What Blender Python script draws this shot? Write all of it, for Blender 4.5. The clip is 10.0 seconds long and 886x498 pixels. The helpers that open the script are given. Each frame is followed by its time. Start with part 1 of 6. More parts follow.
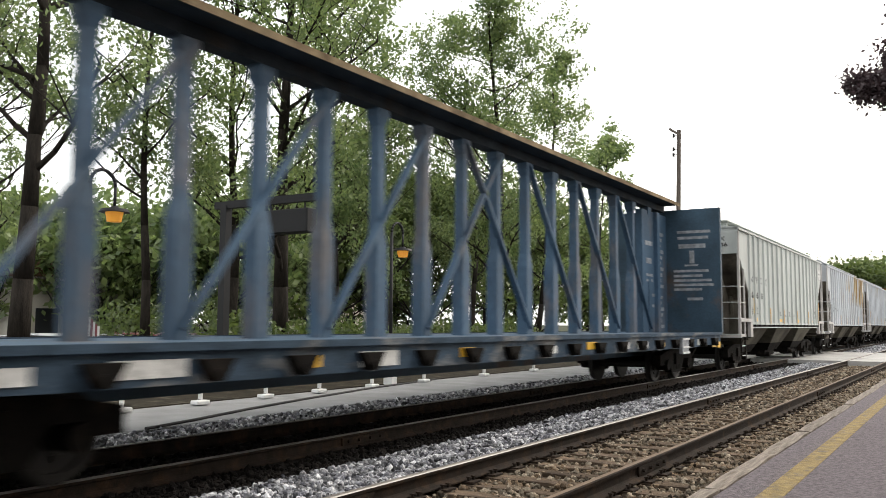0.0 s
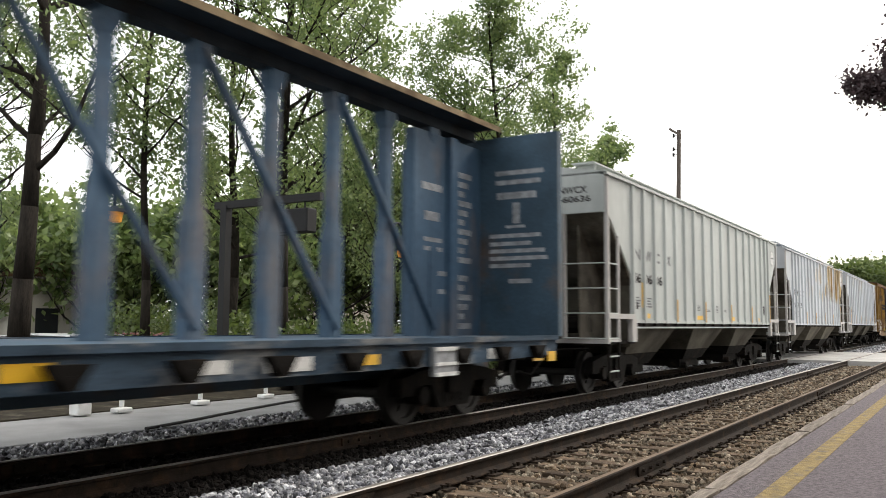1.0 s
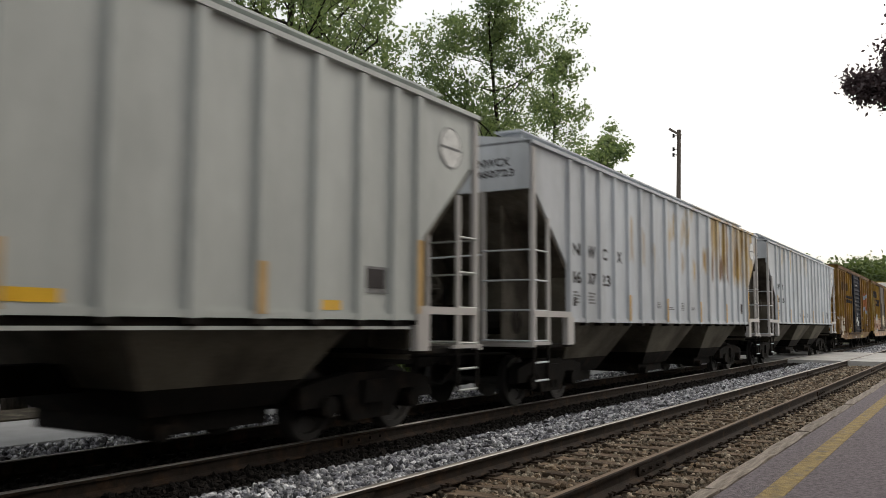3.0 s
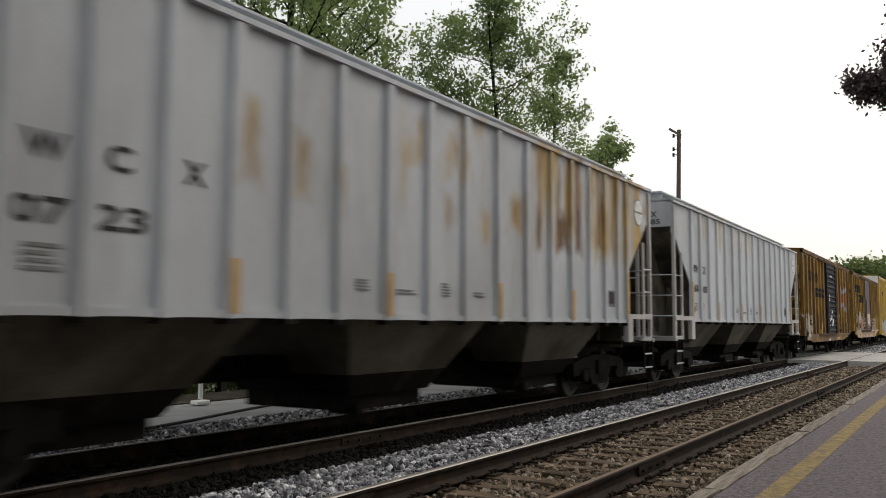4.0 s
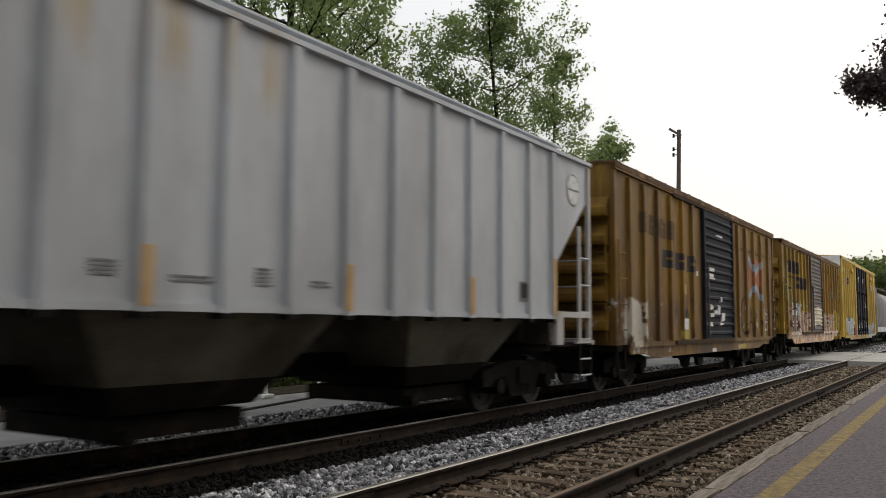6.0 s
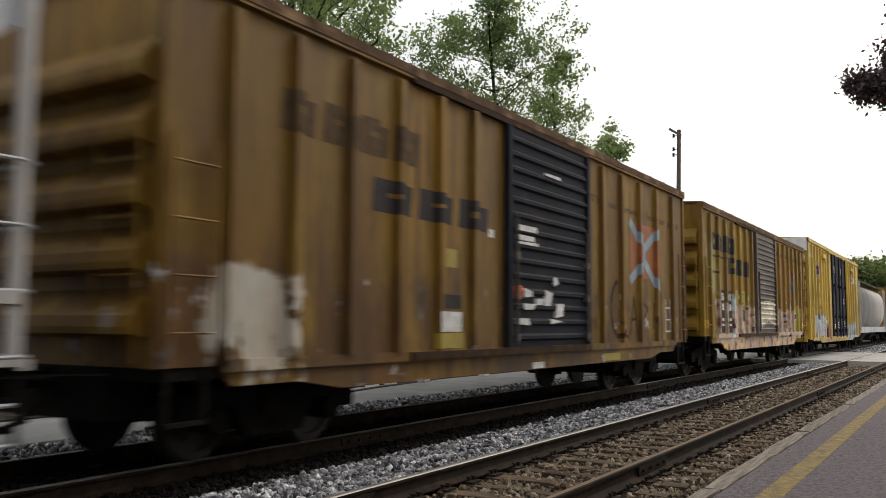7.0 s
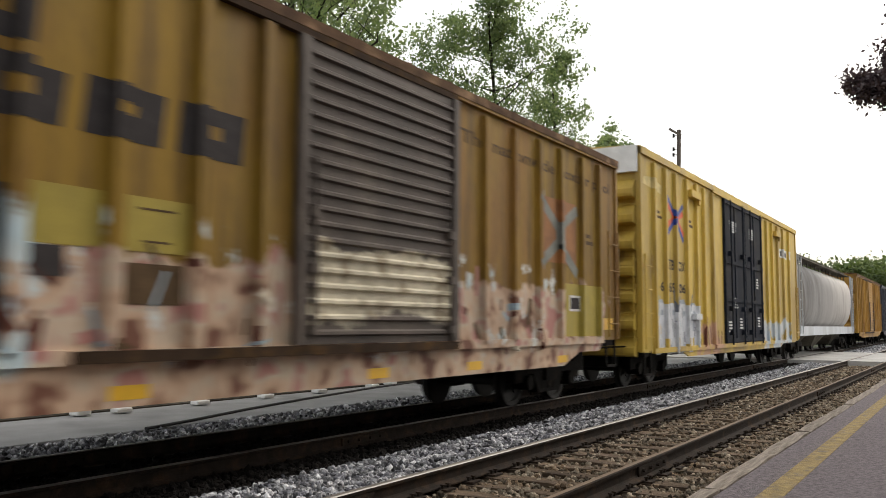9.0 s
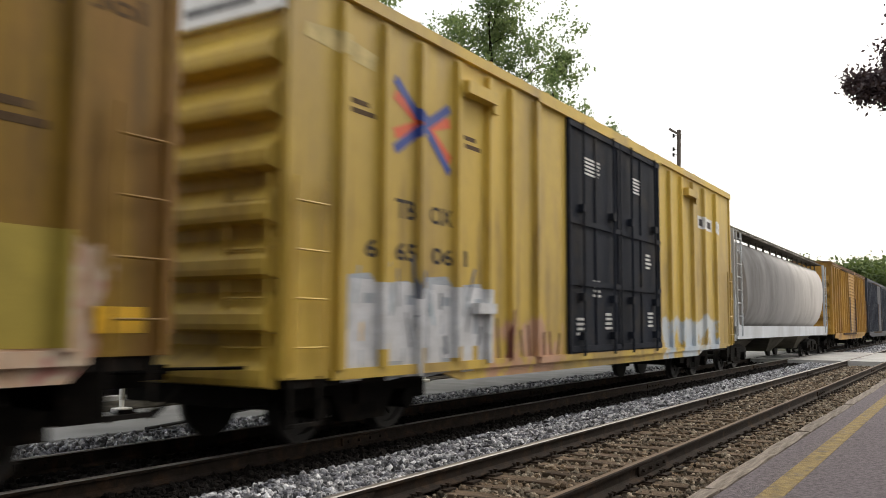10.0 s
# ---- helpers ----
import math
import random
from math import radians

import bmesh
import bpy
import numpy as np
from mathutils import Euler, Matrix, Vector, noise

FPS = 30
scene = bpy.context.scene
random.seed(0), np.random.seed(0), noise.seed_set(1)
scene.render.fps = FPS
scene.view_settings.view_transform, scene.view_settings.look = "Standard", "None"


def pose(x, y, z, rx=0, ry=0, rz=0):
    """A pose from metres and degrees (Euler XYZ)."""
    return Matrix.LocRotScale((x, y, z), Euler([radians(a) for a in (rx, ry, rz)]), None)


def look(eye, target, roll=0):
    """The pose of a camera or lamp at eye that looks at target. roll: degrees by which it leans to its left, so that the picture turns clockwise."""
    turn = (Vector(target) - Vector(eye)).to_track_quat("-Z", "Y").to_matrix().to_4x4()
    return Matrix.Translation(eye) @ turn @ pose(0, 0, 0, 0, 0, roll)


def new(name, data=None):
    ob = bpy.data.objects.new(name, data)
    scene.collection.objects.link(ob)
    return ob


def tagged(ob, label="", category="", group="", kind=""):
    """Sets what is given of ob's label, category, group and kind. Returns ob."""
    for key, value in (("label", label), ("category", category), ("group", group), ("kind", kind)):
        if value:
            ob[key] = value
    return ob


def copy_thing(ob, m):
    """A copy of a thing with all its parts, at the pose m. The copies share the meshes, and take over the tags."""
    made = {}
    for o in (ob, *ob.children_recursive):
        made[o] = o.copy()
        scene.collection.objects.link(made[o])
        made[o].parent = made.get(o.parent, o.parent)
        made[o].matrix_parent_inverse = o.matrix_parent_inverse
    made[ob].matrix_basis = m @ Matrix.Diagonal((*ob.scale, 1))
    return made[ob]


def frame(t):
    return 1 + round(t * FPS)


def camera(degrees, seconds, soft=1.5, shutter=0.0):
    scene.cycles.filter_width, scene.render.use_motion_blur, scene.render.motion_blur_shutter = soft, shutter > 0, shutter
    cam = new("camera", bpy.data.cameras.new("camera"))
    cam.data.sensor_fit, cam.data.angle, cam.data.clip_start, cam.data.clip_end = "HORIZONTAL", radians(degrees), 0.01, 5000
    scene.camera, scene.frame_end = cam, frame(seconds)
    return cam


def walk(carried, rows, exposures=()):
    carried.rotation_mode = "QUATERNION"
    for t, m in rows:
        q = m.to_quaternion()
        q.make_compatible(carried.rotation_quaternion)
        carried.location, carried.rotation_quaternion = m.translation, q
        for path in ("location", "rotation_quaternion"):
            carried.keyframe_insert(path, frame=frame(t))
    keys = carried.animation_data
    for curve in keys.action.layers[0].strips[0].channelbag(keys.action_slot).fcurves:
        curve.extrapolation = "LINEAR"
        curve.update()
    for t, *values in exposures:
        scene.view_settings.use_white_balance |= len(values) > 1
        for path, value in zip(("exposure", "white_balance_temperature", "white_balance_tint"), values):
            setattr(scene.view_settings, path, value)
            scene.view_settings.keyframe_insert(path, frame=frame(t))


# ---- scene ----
cam = camera(55.2, 10.0, 0.9, 0.4)
EYE = (0.0, 0.0, 1.40)
walk(cam, [(0.0, pose(*EYE, 95.07, -0.33, 31.86)), (10.0, pose(*EYE, 95.07, -0.33, 31.86))],
     [(0.0, 0.0), (1.0, 0.0), (1.5, -0.1), (2.5, -0.6), (4.5, -0.9), (5.5, -0.98), (6.2, -0.9), (7.5, -0.58), (9.0, -0.42), (10.0, -0.38)])

# ---- plan: rail tops at z = 0, tracks along +y, the train runs towards -y ----
XN, XF = -3.733, -7.58          # track centres
SPEED = 11.1                    # metres per second
SIDE = 1.63                     # half width of the cars
GROUND = -0.34

# ---- world and light: a bright, thinly overcast sky ----
world = bpy.data.worlds.new("sky")
scene.world = world
world.use_nodes = True
wn, wl = world.node_tree.nodes, world.node_tree.links
wn.clear()
sky = wn.new("ShaderNodeTexSky")
sky.sky_type, sky.sun_disc = "NISHITA", False
sky.sun_elevation, sky.sun_rotation = radians(38), radians(20)
sky.air_density, sky.dust_density = 1.0, 6.0
cloud = wn.new("ShaderNodeMixRGB")
cloud.inputs["Fac"].default_value = 0.6
cloud.inputs["Color2"].default_value = (12.7, 12.6, 12.25, 1)
bg = wn.new("ShaderNodeBackground")
bg.inputs["Strength"].default_value = 0.19
wout = wn.new("ShaderNodeOutputWorld")
wl.new(sky.outputs["Color"], cloud.inputs["Color1"])
wl.new(cloud.outputs["Color"], bg.inputs["Color"])
wl.new(bg.outputs["Background"], wout.inputs["Surface"])
sun_data = bpy.data.lights.new("sun", "SUN")
sun_data.energy, sun_data.angle, sun_data.color = 1.5, radians(14), (1.0, 0.95, 0.87)
sun = new("sun", sun_data)
sun.matrix_world = look((28, 75, 60), (0, 0, 0))


# ---- materials ----
def coat(n, l, tc, under, k, cols, y=(-99, 99), z=(-99, 99), edge=0.4, wobble=1.0, sc=(1, 1, 1), lo=0.0, hi=0.01, csc=1.5):
    """Rust or sprayed paint over a stretch of a side: ragged borders, streaks by a stretched noise, colours in patches."""
    def math_node(op, a, b=None, clamp=False):
        m = n.new("ShaderNodeMath")
        m.operation, m.use_clamp = op, clamp
        for i, v in enumerate((a, b)):
            if v is None:
                continue
            if isinstance(v, (int, float)):
                m.inputs[i].default_value = v
            else:
                l.new(v, m.inputs[i])
        return m.outputs[0]
    sep = n.new("ShaderNodeSeparateXYZ")
    l.new(tc.outputs["Object"], sep.inputs[0])
    mp = n.new("ShaderNodeMapping")
    mp.inputs["Scale"].default_value, mp.inputs["Location"].default_value = sc, (3.1 + 5 * k, 1.7 * k, 2.3)
    l.new(tc.outputs["Object"], mp.inputs["Vector"])
    no = n.new("ShaderNodeTexNoise")
    no.inputs["Scale"].default_value, no.inputs["Detail"].default_value, no.inputs["Roughness"].default_value = 1.0, 6, 0.6
    l.new(mp.outputs["Vector"], no.inputs["Vector"])
    d = math_node("MINIMUM", math_node("SUBTRACT", sep.outputs["Y"], y[0]), math_node("SUBTRACT", y[1], sep.outputs["Y"]))
    d = math_node("MINIMUM", d, math_node("MINIMUM", math_node("SUBTRACT", sep.outputs["Z"], z[0]), math_node("SUBTRACT", z[1], sep.outputs["Z"])))
    w = math_node("MULTIPLY", math_node("SUBTRACT", no.outputs["Fac"], 0.5), wobble)
    inside = math_node("DIVIDE", math_node("ADD", d, w), edge, True)
    r = n.new("ShaderNodeMapRange")
    r.inputs[1].default_value, r.inputs[2].default_value = lo, hi
    l.new(no.outputs["Fac"], r.inputs[0])
    mask = math_node("MULTIPLY", inside, r.outputs[0], True)
    cn = n.new("ShaderNodeTexNoise")
    cn.inputs["Scale"].default_value, cn.inputs["Detail"].default_value = csc, 2
    l.new(tc.outputs["Object"], cn.inputs["Vector"])
    ramp = n.new("ShaderNodeValToRGB")
    e = ramp.color_ramp.elements
    while len(e) < len(cols):
        e.new(0.5)
    for i, c in enumerate(cols):
        e[i].position = 0.36 + 0.28 * i / max(1, len(cols) - 1)
        e[i].color = (*c, 1)
    l.new(cn.outputs["Fac"], ramp.inputs[0])
    mix = n.new("ShaderNodeMixRGB")
    l.new(mask, mix.inputs["Fac"])
    l.new(under, mix.inputs["Color1"])
    l.new(ramp.outputs["Color"], mix.inputs["Color2"])
    return mix.outputs["Color"]


def mat(name, col, rough=0.6, metal=0.0, var=0.25, scale=3.0, bump=0.1, bscale=60.0, stain=None, amount=0.35, stretch=(1, 1, 1), per_object=0.0, layers=(), island=0.0):
    """A painted or natural surface: colour varied at two scales, fine relief, and a second colour in blotches."""
    m = bpy.data.materials.new(name)
    m.use_nodes = True
    n, l = m.node_tree.nodes, m.node_tree.links
    b = n["Principled BSDF"]
    b.inputs["Metallic"].default_value = metal
    b.inputs["Specular IOR Level"].default_value = 0.5 if metal or rough < 0.5 else (0.3 if rough < 0.7 else 0.08)
    tc = n.new("ShaderNodeTexCoord")
    mp = n.new("ShaderNodeMapping")
    mp.inputs["Scale"].default_value = stretch
    l.new(tc.outputs["Object"], mp.inputs["Vector"])
    big, fine = n.new("ShaderNodeTexNoise"), n.new("ShaderNodeTexNoise")
    big.inputs["Scale"].default_value, big.inputs["Detail"].default_value = scale, 5
    fine.inputs["Scale"].default_value, fine.inputs["Detail"].default_value = bscale, 3
    for t in (big, fine):
        l.new(mp.outputs["Vector"], t.inputs["Vector"])
    r1 = n.new("ShaderNodeMapRange")
    r1.inputs[1].default_value, r1.inputs[2].default_value = 0.3, 0.7
    r1.inputs[3].default_value, r1.inputs[4].default_value = 1 - var, 1 + var
    l.new(big.outputs["Fac"], r1.inputs[0])
    r2 = n.new("ShaderNodeMapRange")
    r2.inputs[1].default_value, r2.inputs[2].default_value = 0.25, 0.75
    r2.inputs[3].default_value, r2.inputs[4].default_value = 1 - var * 0.6, 1 + var * 0.6
    l.new(fine.outputs["Fac"], r2.inputs[0])
    mul = n.new("ShaderNodeMath")
    mul.operation = "MULTIPLY"
    l.new(r1.outputs[0], mul.inputs[0])
    l.new(r2.outputs[0], mul.inputs[1])
    value = mul.outputs[0]
    if per_object:
        oi = n.new("ShaderNodeObjectInfo")
        r3 = n.new("ShaderNodeMapRange")
        r3.inputs[3].default_value, r3.inputs[4].default_value = 1 - per_object, 1 + per_object
        l.new(oi.outputs["Random"], r3.inputs[0])
        m3 = n.new("ShaderNodeMath")
        m3.operation = "MULTIPLY"
        l.new(value, m3.inputs[0])
        l.new(r3.outputs[0], m3.inputs[1])
        value = m3.outputs[0]
    if island:
        ge = n.new("ShaderNodeNewGeometry")
        r4 = n.new("ShaderNodeMapRange")
        r4.inputs[3].default_value, r4.inputs[4].default_value = 1 - island, 1 + island
        l.new(ge.outputs["Random Per Island"], r4.inputs[0])
        m4 = n.new("ShaderNodeMath")
        m4.operation = "MULTIPLY"
        l.new(value, m4.inputs[0])
        l.new(r4.outputs[0], m4.inputs[1])
        value = m4.outputs[0]
    base = n.new("ShaderNodeMixRGB")
    base.inputs["Color1"].default_value = (*col, 1)
    if stain:
        base.inputs["Color2"].default_value = (*stain, 1)
        sn = n.new("ShaderNodeTexNoise")
        sn.inputs["Scale"].default_value, sn.inputs["Detail"].default_value, sn.inputs["Roughness"].default_value = scale * 0.6, 8, 0.65
        mp2 = n.new("ShaderNodeMapping")
        mp2.inputs["Scale"].default_value, mp2.inputs["Location"].default_value = stretch, (7.3, 2.1, 4.4)
        l.new(tc.outputs["Object"], mp2.inputs["Vector"])
        l.new(mp2.outputs["Vector"], sn.inputs["Vector"])
        sr = n.new("ShaderNodeMapRange")
        sr.inputs[1].default_value, sr.inputs[2].default_value = 0.68 - amount * 0.5, 0.82 - amount * 0.5
        l.new(sn.outputs["Fac"], sr.inputs[0])
        l.new(sr.outputs[0], base.inputs["Fac"])
    else:
        base.inputs["Fac"].default_value = 0
    colour = base.outputs["Color"]
    for k, ly in enumerate(layers):
        colour = coat(n, l, tc, colour, k, **ly)
    vm = n.new("ShaderNodeVectorMath")
    vm.operation = "SCALE"
    l.new(colour, vm.inputs[0])
    l.new(value, vm.inputs["Scale"])
    l.new(vm.outputs[0], b.inputs["Base Color"])
    rr = n.new("ShaderNodeMapRange")
    rr.inputs[3].default_value, rr.inputs[4].default_value = max(0.05, rough - 0.12), min(1, rough + 0.12)
    l.new(big.outputs["Fac"], rr.inputs[0])
    l.new(rr.outputs[0], b.inputs["Roughness"])
    if bump:
        bp = n.new("ShaderNodeBump")
        bp.inputs["Strength"].default_value, bp.inputs["Distance"].default_value = bump, 0.02
        l.new(fine.outputs["Fac"], bp.inputs["Height"])
        l.new(bp.outputs["Normal"], b.inputs["Normal"])
    return m


def leaf_mat(name, a, b_col, glow):
    """Leaves: two greens in patches, light passes through."""
    m = bpy.data.materials.new(name)
    m.use_nodes = True
    n, l = m.node_tree.nodes, m.node_tree.links
    n.clear()
    geo = n.new("ShaderNodeNewGeometry")
    noi = n.new("ShaderNodeTexNoise")
    noi.inputs["Scale"].default_value, noi.inputs["Detail"].default_value = 0.8, 3
    l.new(geo.outputs["Position"], noi.inputs["Vector"])
    add = n.new("ShaderNodeMath")
    add.operation = "MULTIPLY_ADD"
    add.inputs[1].default_value, add.inputs[2].default_value = 0.6, -0.3
    l.new(geo.outputs["Random Per Island"], add.inputs[0])
    s = n.new("ShaderNodeMath")
    l.new(noi.outputs["Fac"], s.inputs[0])
    l.new(add.outputs[0], s.inputs[1])
    mix = n.new("ShaderNodeMixRGB")
    mix.inputs["Color1"].default_value, mix.inputs["Color2"].default_value = (*a, 1), (*b_col, 1)
    l.new(s.outputs[0], mix.inputs["Fac"])
    d, t, g = n.new("ShaderNodeBsdfDiffuse"), n.new("ShaderNodeBsdfTranslucent"), n.new("ShaderNodeBsdfGlossy")
    g.inputs["Roughness"].default_value = 0.45
    l.new(mix.outputs["Color"], d.inputs["Color"])
    l.new(mix.outputs["Color"], t.inputs["Color"])
    m1, m2 = n.new("ShaderNodeMixShader"), n.new("ShaderNodeMixShader")
    m1.inputs[0].default_value, m2.inputs[0].default_value = glow, 0.05
    l.new(d.outputs[0], m1.inputs[1])
    l.new(t.outputs[0], m1.inputs[2])
    l.new(m1.outputs[0], m2.inputs[1])
    l.new(g.outputs[0], m2.inputs[2])
    o = n.new("ShaderNodeOutputMaterial")
    l.new(m2.outputs[0], o.inputs["Surface"])
    return m


M = {}
M["earth"] = mat("earth", (0.06, 0.055, 0.04), 0.95, var=0.4, scale=0.4, bump=0.4, bscale=25, stain=(0.035, 0.05, 0.02), amount=0.5)
M["soil"] = mat("dark_soil", (0.035, 0.03, 0.022), 0.95, var=0.5, scale=3, bump=0.6, bscale=30, stain=(0.10, 0.09, 0.07), amount=0.25)
M["asphalt"] = mat("asphalt", (0.165, 0.143, 0.152), 0.9, var=0.34, scale=26, bump=0.9, bscale=95, stain=(0.125, 0.112, 0.118), amount=0.4)
M["yellow_line"] = mat("worn_yellow_paint", (0.27, 0.205, 0.095), 0.85, var=0.3, scale=14, bump=0.8, bscale=95, stain=(0.19, 0.16, 0.13), amount=0.33)
M["timber"] = mat("weathered_timber", (0.22, 0.19, 0.16), 0.9, var=0.4, scale=7, bump=0.5, bscale=40, stain=(0.14, 0.11, 0.085), amount=0.3, stretch=(3, 0.25, 3), per_object=0.12)
M["tie"] = mat("old_tie_wood", (0.13, 0.095, 0.065), 0.92, var=0.35, scale=5, bump=0.6, bscale=40, stain=(0.06, 0.045, 0.035), amount=0.4, stretch=(0.3, 3, 3), per_object=0.25)
M["rail_side"] = mat("rusty_rail", (0.026, 0.020, 0.016), 0.85, var=0.3, scale=6, bump=0.3, bscale=80, stain=(0.05, 0.032, 0.02), amount=0.35)
M["rail_top"] = mat("polished_rail", (0.23, 0.22, 0.21), 0.6, metal=1.0, var=0.12, scale=4, bump=0.02, bscale=90, stretch=(6, 0.3, 1))
M["rail_mid"] = mat("worn_steel_head", (0.24, 0.215, 0.19), 0.6, metal=0.9, var=0.2, scale=4, bump=0.03, bscale=90, stretch=(6, 0.3, 1))
M["rail_dull"] = mat("dull_rail_head", (0.17, 0.125, 0.09), 0.7, metal=0.0, var=0.2, scale=5, bump=0.05, bscale=90, stretch=(6, 0.3, 1))
M["ballast"] = mat("grey_ballast_bed", (0.05, 0.05, 0.05), 0.95, var=0.5, scale=14, bump=1.0, bscale=30)
M["stone"] = mat("crushed_stone", (0.41, 0.41, 0.415), 0.9, island=0.85, var=0.4, scale=9, bump=0.3, bscale=90, stain=(0.13, 0.13, 0.145), amount=0.5)
M["stone_brown"] = mat("rust_dusted_stone", (0.245, 0.21, 0.16), 0.95, island=0.85, var=0.4, scale=9, bump=0.3, bscale=90, stain=(0.12, 0.085, 0.055), amount=0.5)
# near-black because the shade under the train is put into the colour
M["train_shade"] = mat("shade_darkened_bed", (0.015, 0.0135, 0.012), 0.95, island=0.5, var=0.4, scale=9, bump=0.4, bscale=60, stain=(0.011, 0.009, 0.008), amount=0.5)
M["ballast_brown"] = mat("brown_ballast_bed", (0.075, 0.058, 0.042), 0.95, var=0.45, scale=12, bump=1.0, bscale=30)
M["concrete"] = mat("pale_concrete", (0.40, 0.39, 0.37), 0.9, var=0.15, scale=1.5, bump=0.2, bscale=70, stain=(0.28, 0.27, 0.26), amount=0.35, per_object=0.06)
M["walk"] = mat("grey_walkway", (0.27, 0.27, 0.27), 0.92, var=0.18, scale=1.3, bump=0.3, bscale=90, stain=(0.42, 0.41, 0.4), amount=0.12)
M["bark"] = mat("bark", (0.026, 0.022, 0.018), 0.95, var=0.35, scale=6, bump=0.8, bscale=25, stretch=(2, 2, 0.5))
M["leaf"] = leaf_mat("green_leaves", (0.06, 0.115, 0.03), (0.31, 0.385, 0.135), 0.6)
M["leaf_dark"] = leaf_mat("dark_leaves", (0.05, 0.085, 0.02), (0.16, 0.21, 0.05), 0.5)
M["leaf_purple"] = leaf_mat("purple_leaves", (0.045, 0.032, 0.036), (0.11, 0.075, 0.08), 0.35)
M["white_paint"] = mat("white_paint", (0.72, 0.72, 0.70), 0.6, var=0.1, scale=4, bump=0.05)
M["black_iron"] = mat("black_iron", (0.012, 0.012, 0.013), 0.6, var=0.2, bump=0.05)
M["pole_wood"] = mat("pole_wood", (0.13, 0.11, 0.095), 0.9, var=0.3, scale=5, bump=0.4, bscale=40, stretch=(3, 3, 0.3))
M["truck"] = mat("grimy_cast_steel", (0.009, 0.008, 0.007), 0.85, var=0.35, scale=5, bump=0.2, bscale=50, stain=(0.022, 0.016, 0.012), amount=0.3)
M["wheel"] = mat("worn_wheel_steel", (0.014, 0.012, 0.010), 0.7, metal=0.1, var=0.25, scale=6, bump=0.1, bscale=60)
M["hopper_pale"] = mat("pale_green_grey_hopper_paint", (0.455, 0.478, 0.455), 0.55, var=0.10, scale=0.9, bump=0.06, bscale=8, stain=(0.40, 0.42, 0.40), amount=0.42, stretch=(1, 1, 0.35))
M["hopper_dim"] = mat("dusty_pinkish_grey_paint", (0.46, 0.44, 0.42), 0.6, var=0.12, scale=0.7, bump=0.06, bscale=8, stain=(0.32, 0.30, 0.28), amount=0.42, stretch=(1, 1, 0.35))
M["hopper"] = mat("grey_hopper_paint", (0.475, 0.50, 0.525), 0.55, var=0.10, scale=0.9, bump=0.06, bscale=8, stain=(0.385, 0.40, 0.415), amount=0.42, stretch=(1, 1, 0.35))
RUST_PALE = (0.40, 0.27, 0.085)
M["hopper_rusty"] = mat("rust_streaked_hopper_paint", (0.475, 0.50, 0.525), 0.55, var=0.10, scale=0.9, bump=0.06, bscale=8, stain=(0.385, 0.40, 0.415), amount=0.42, stretch=(1, 1, 0.35), layers=[
    dict(cols=[RUST_PALE, (0.40, 0.30, 0.15)], y=(7.5, 16.6), z=(2.5, 4.5), edge=0.5, wobble=1.2, sc=(1, 2.2, 0.7), lo=0.56, hi=0.72),
    *[dict(cols=[RUST_PALE, (0.28, 0.17, 0.045)], y=(yc - hw, yc + hw), z=(za, zb), edge=0.35, wobble=0.8, sc=(1, 3.0, 1.0), lo=0.22, hi=0.52)
      for yc, hw, za, zb in ((4.93, 0.22, 2.75, 3.75), (5.67, 0.2, 2.7, 3.45), (6.36, 0.1, 2.2, 3.2), (7.95, 0.24, 3.4, 4.2), (8.9, 0.22, 3.4, 4.05), (8.82, 0.24, 2.65, 3.2), (9.74, 0.24, 2.5, 3.1), (10.66, 0.36, 2.75, 3.5), (16.6, 0.5, 2.75, 3.6), (16.9, 0.3, 3.6, 4.4))],
    dict(cols=[RUST_PALE, (0.30, 0.19, 0.06)], y=(11.2, 16.9), z=(2.6, 4.7), edge=0.4, wobble=1.0, sc=(1, 2.6, 0.4), lo=0.36, hi=0.58),
    *[dict(cols=[(0.085, 0.036, 0.01), (0.15, 0.07, 0.016)], y=(yc - hw, yc + hw), z=(za, zb), edge=0.22, wobble=0.7, sc=(1, 3.0, 0.8), lo=0.24, hi=0.46)
      for yc, hw, za, zb in ((11.57, 0.15, 2.6, 4.3), (12.5, 0.35, 2.6, 3.35), (13.2, 0.2, 2.65, 4.5), (12.4, 0.12, 3.3, 4.3), (14.2, 0.15, 2.85, 4.35))]])
M["hopper_faint"] = mat("faintly_rusted_hopper_paint", (0.475, 0.50, 0.525), 0.55, var=0.10, scale=0.9, bump=0.06, bscale=8, stain=(0.385, 0.40, 0.415), amount=0.42, stretch=(1, 1, 0.35), layers=[
    dict(cols=[(0.42, 0.33, 0.18), (0.38, 0.27, 0.12)], y=(1.8, 9.5), z=(3.5, 4.7), edge=0.5, wobble=1.2, sc=(1, 3.0, 0.35), lo=0.47, hi=0.66)])
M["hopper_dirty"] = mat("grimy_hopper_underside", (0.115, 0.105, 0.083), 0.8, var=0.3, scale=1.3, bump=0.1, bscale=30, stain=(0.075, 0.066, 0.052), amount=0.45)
M["cb_blue"] = mat("faded_blue_paint", (0.050, 0.094, 0.146), 0.6, var=0.3, scale=1.4, bump=0.08, bscale=20, stain=(0.13, 0.12, 0.12), amount=0.3, stretch=(1, 1, 0.4))
M["cb_dark"] = mat("dark_blue_panel", (0.038, 0.07, 0.10), 0.6, var=0.3, scale=1.2, bump=0.06, bscale=20, stain=(0.085, 0.06, 0.045), amount=0.32)
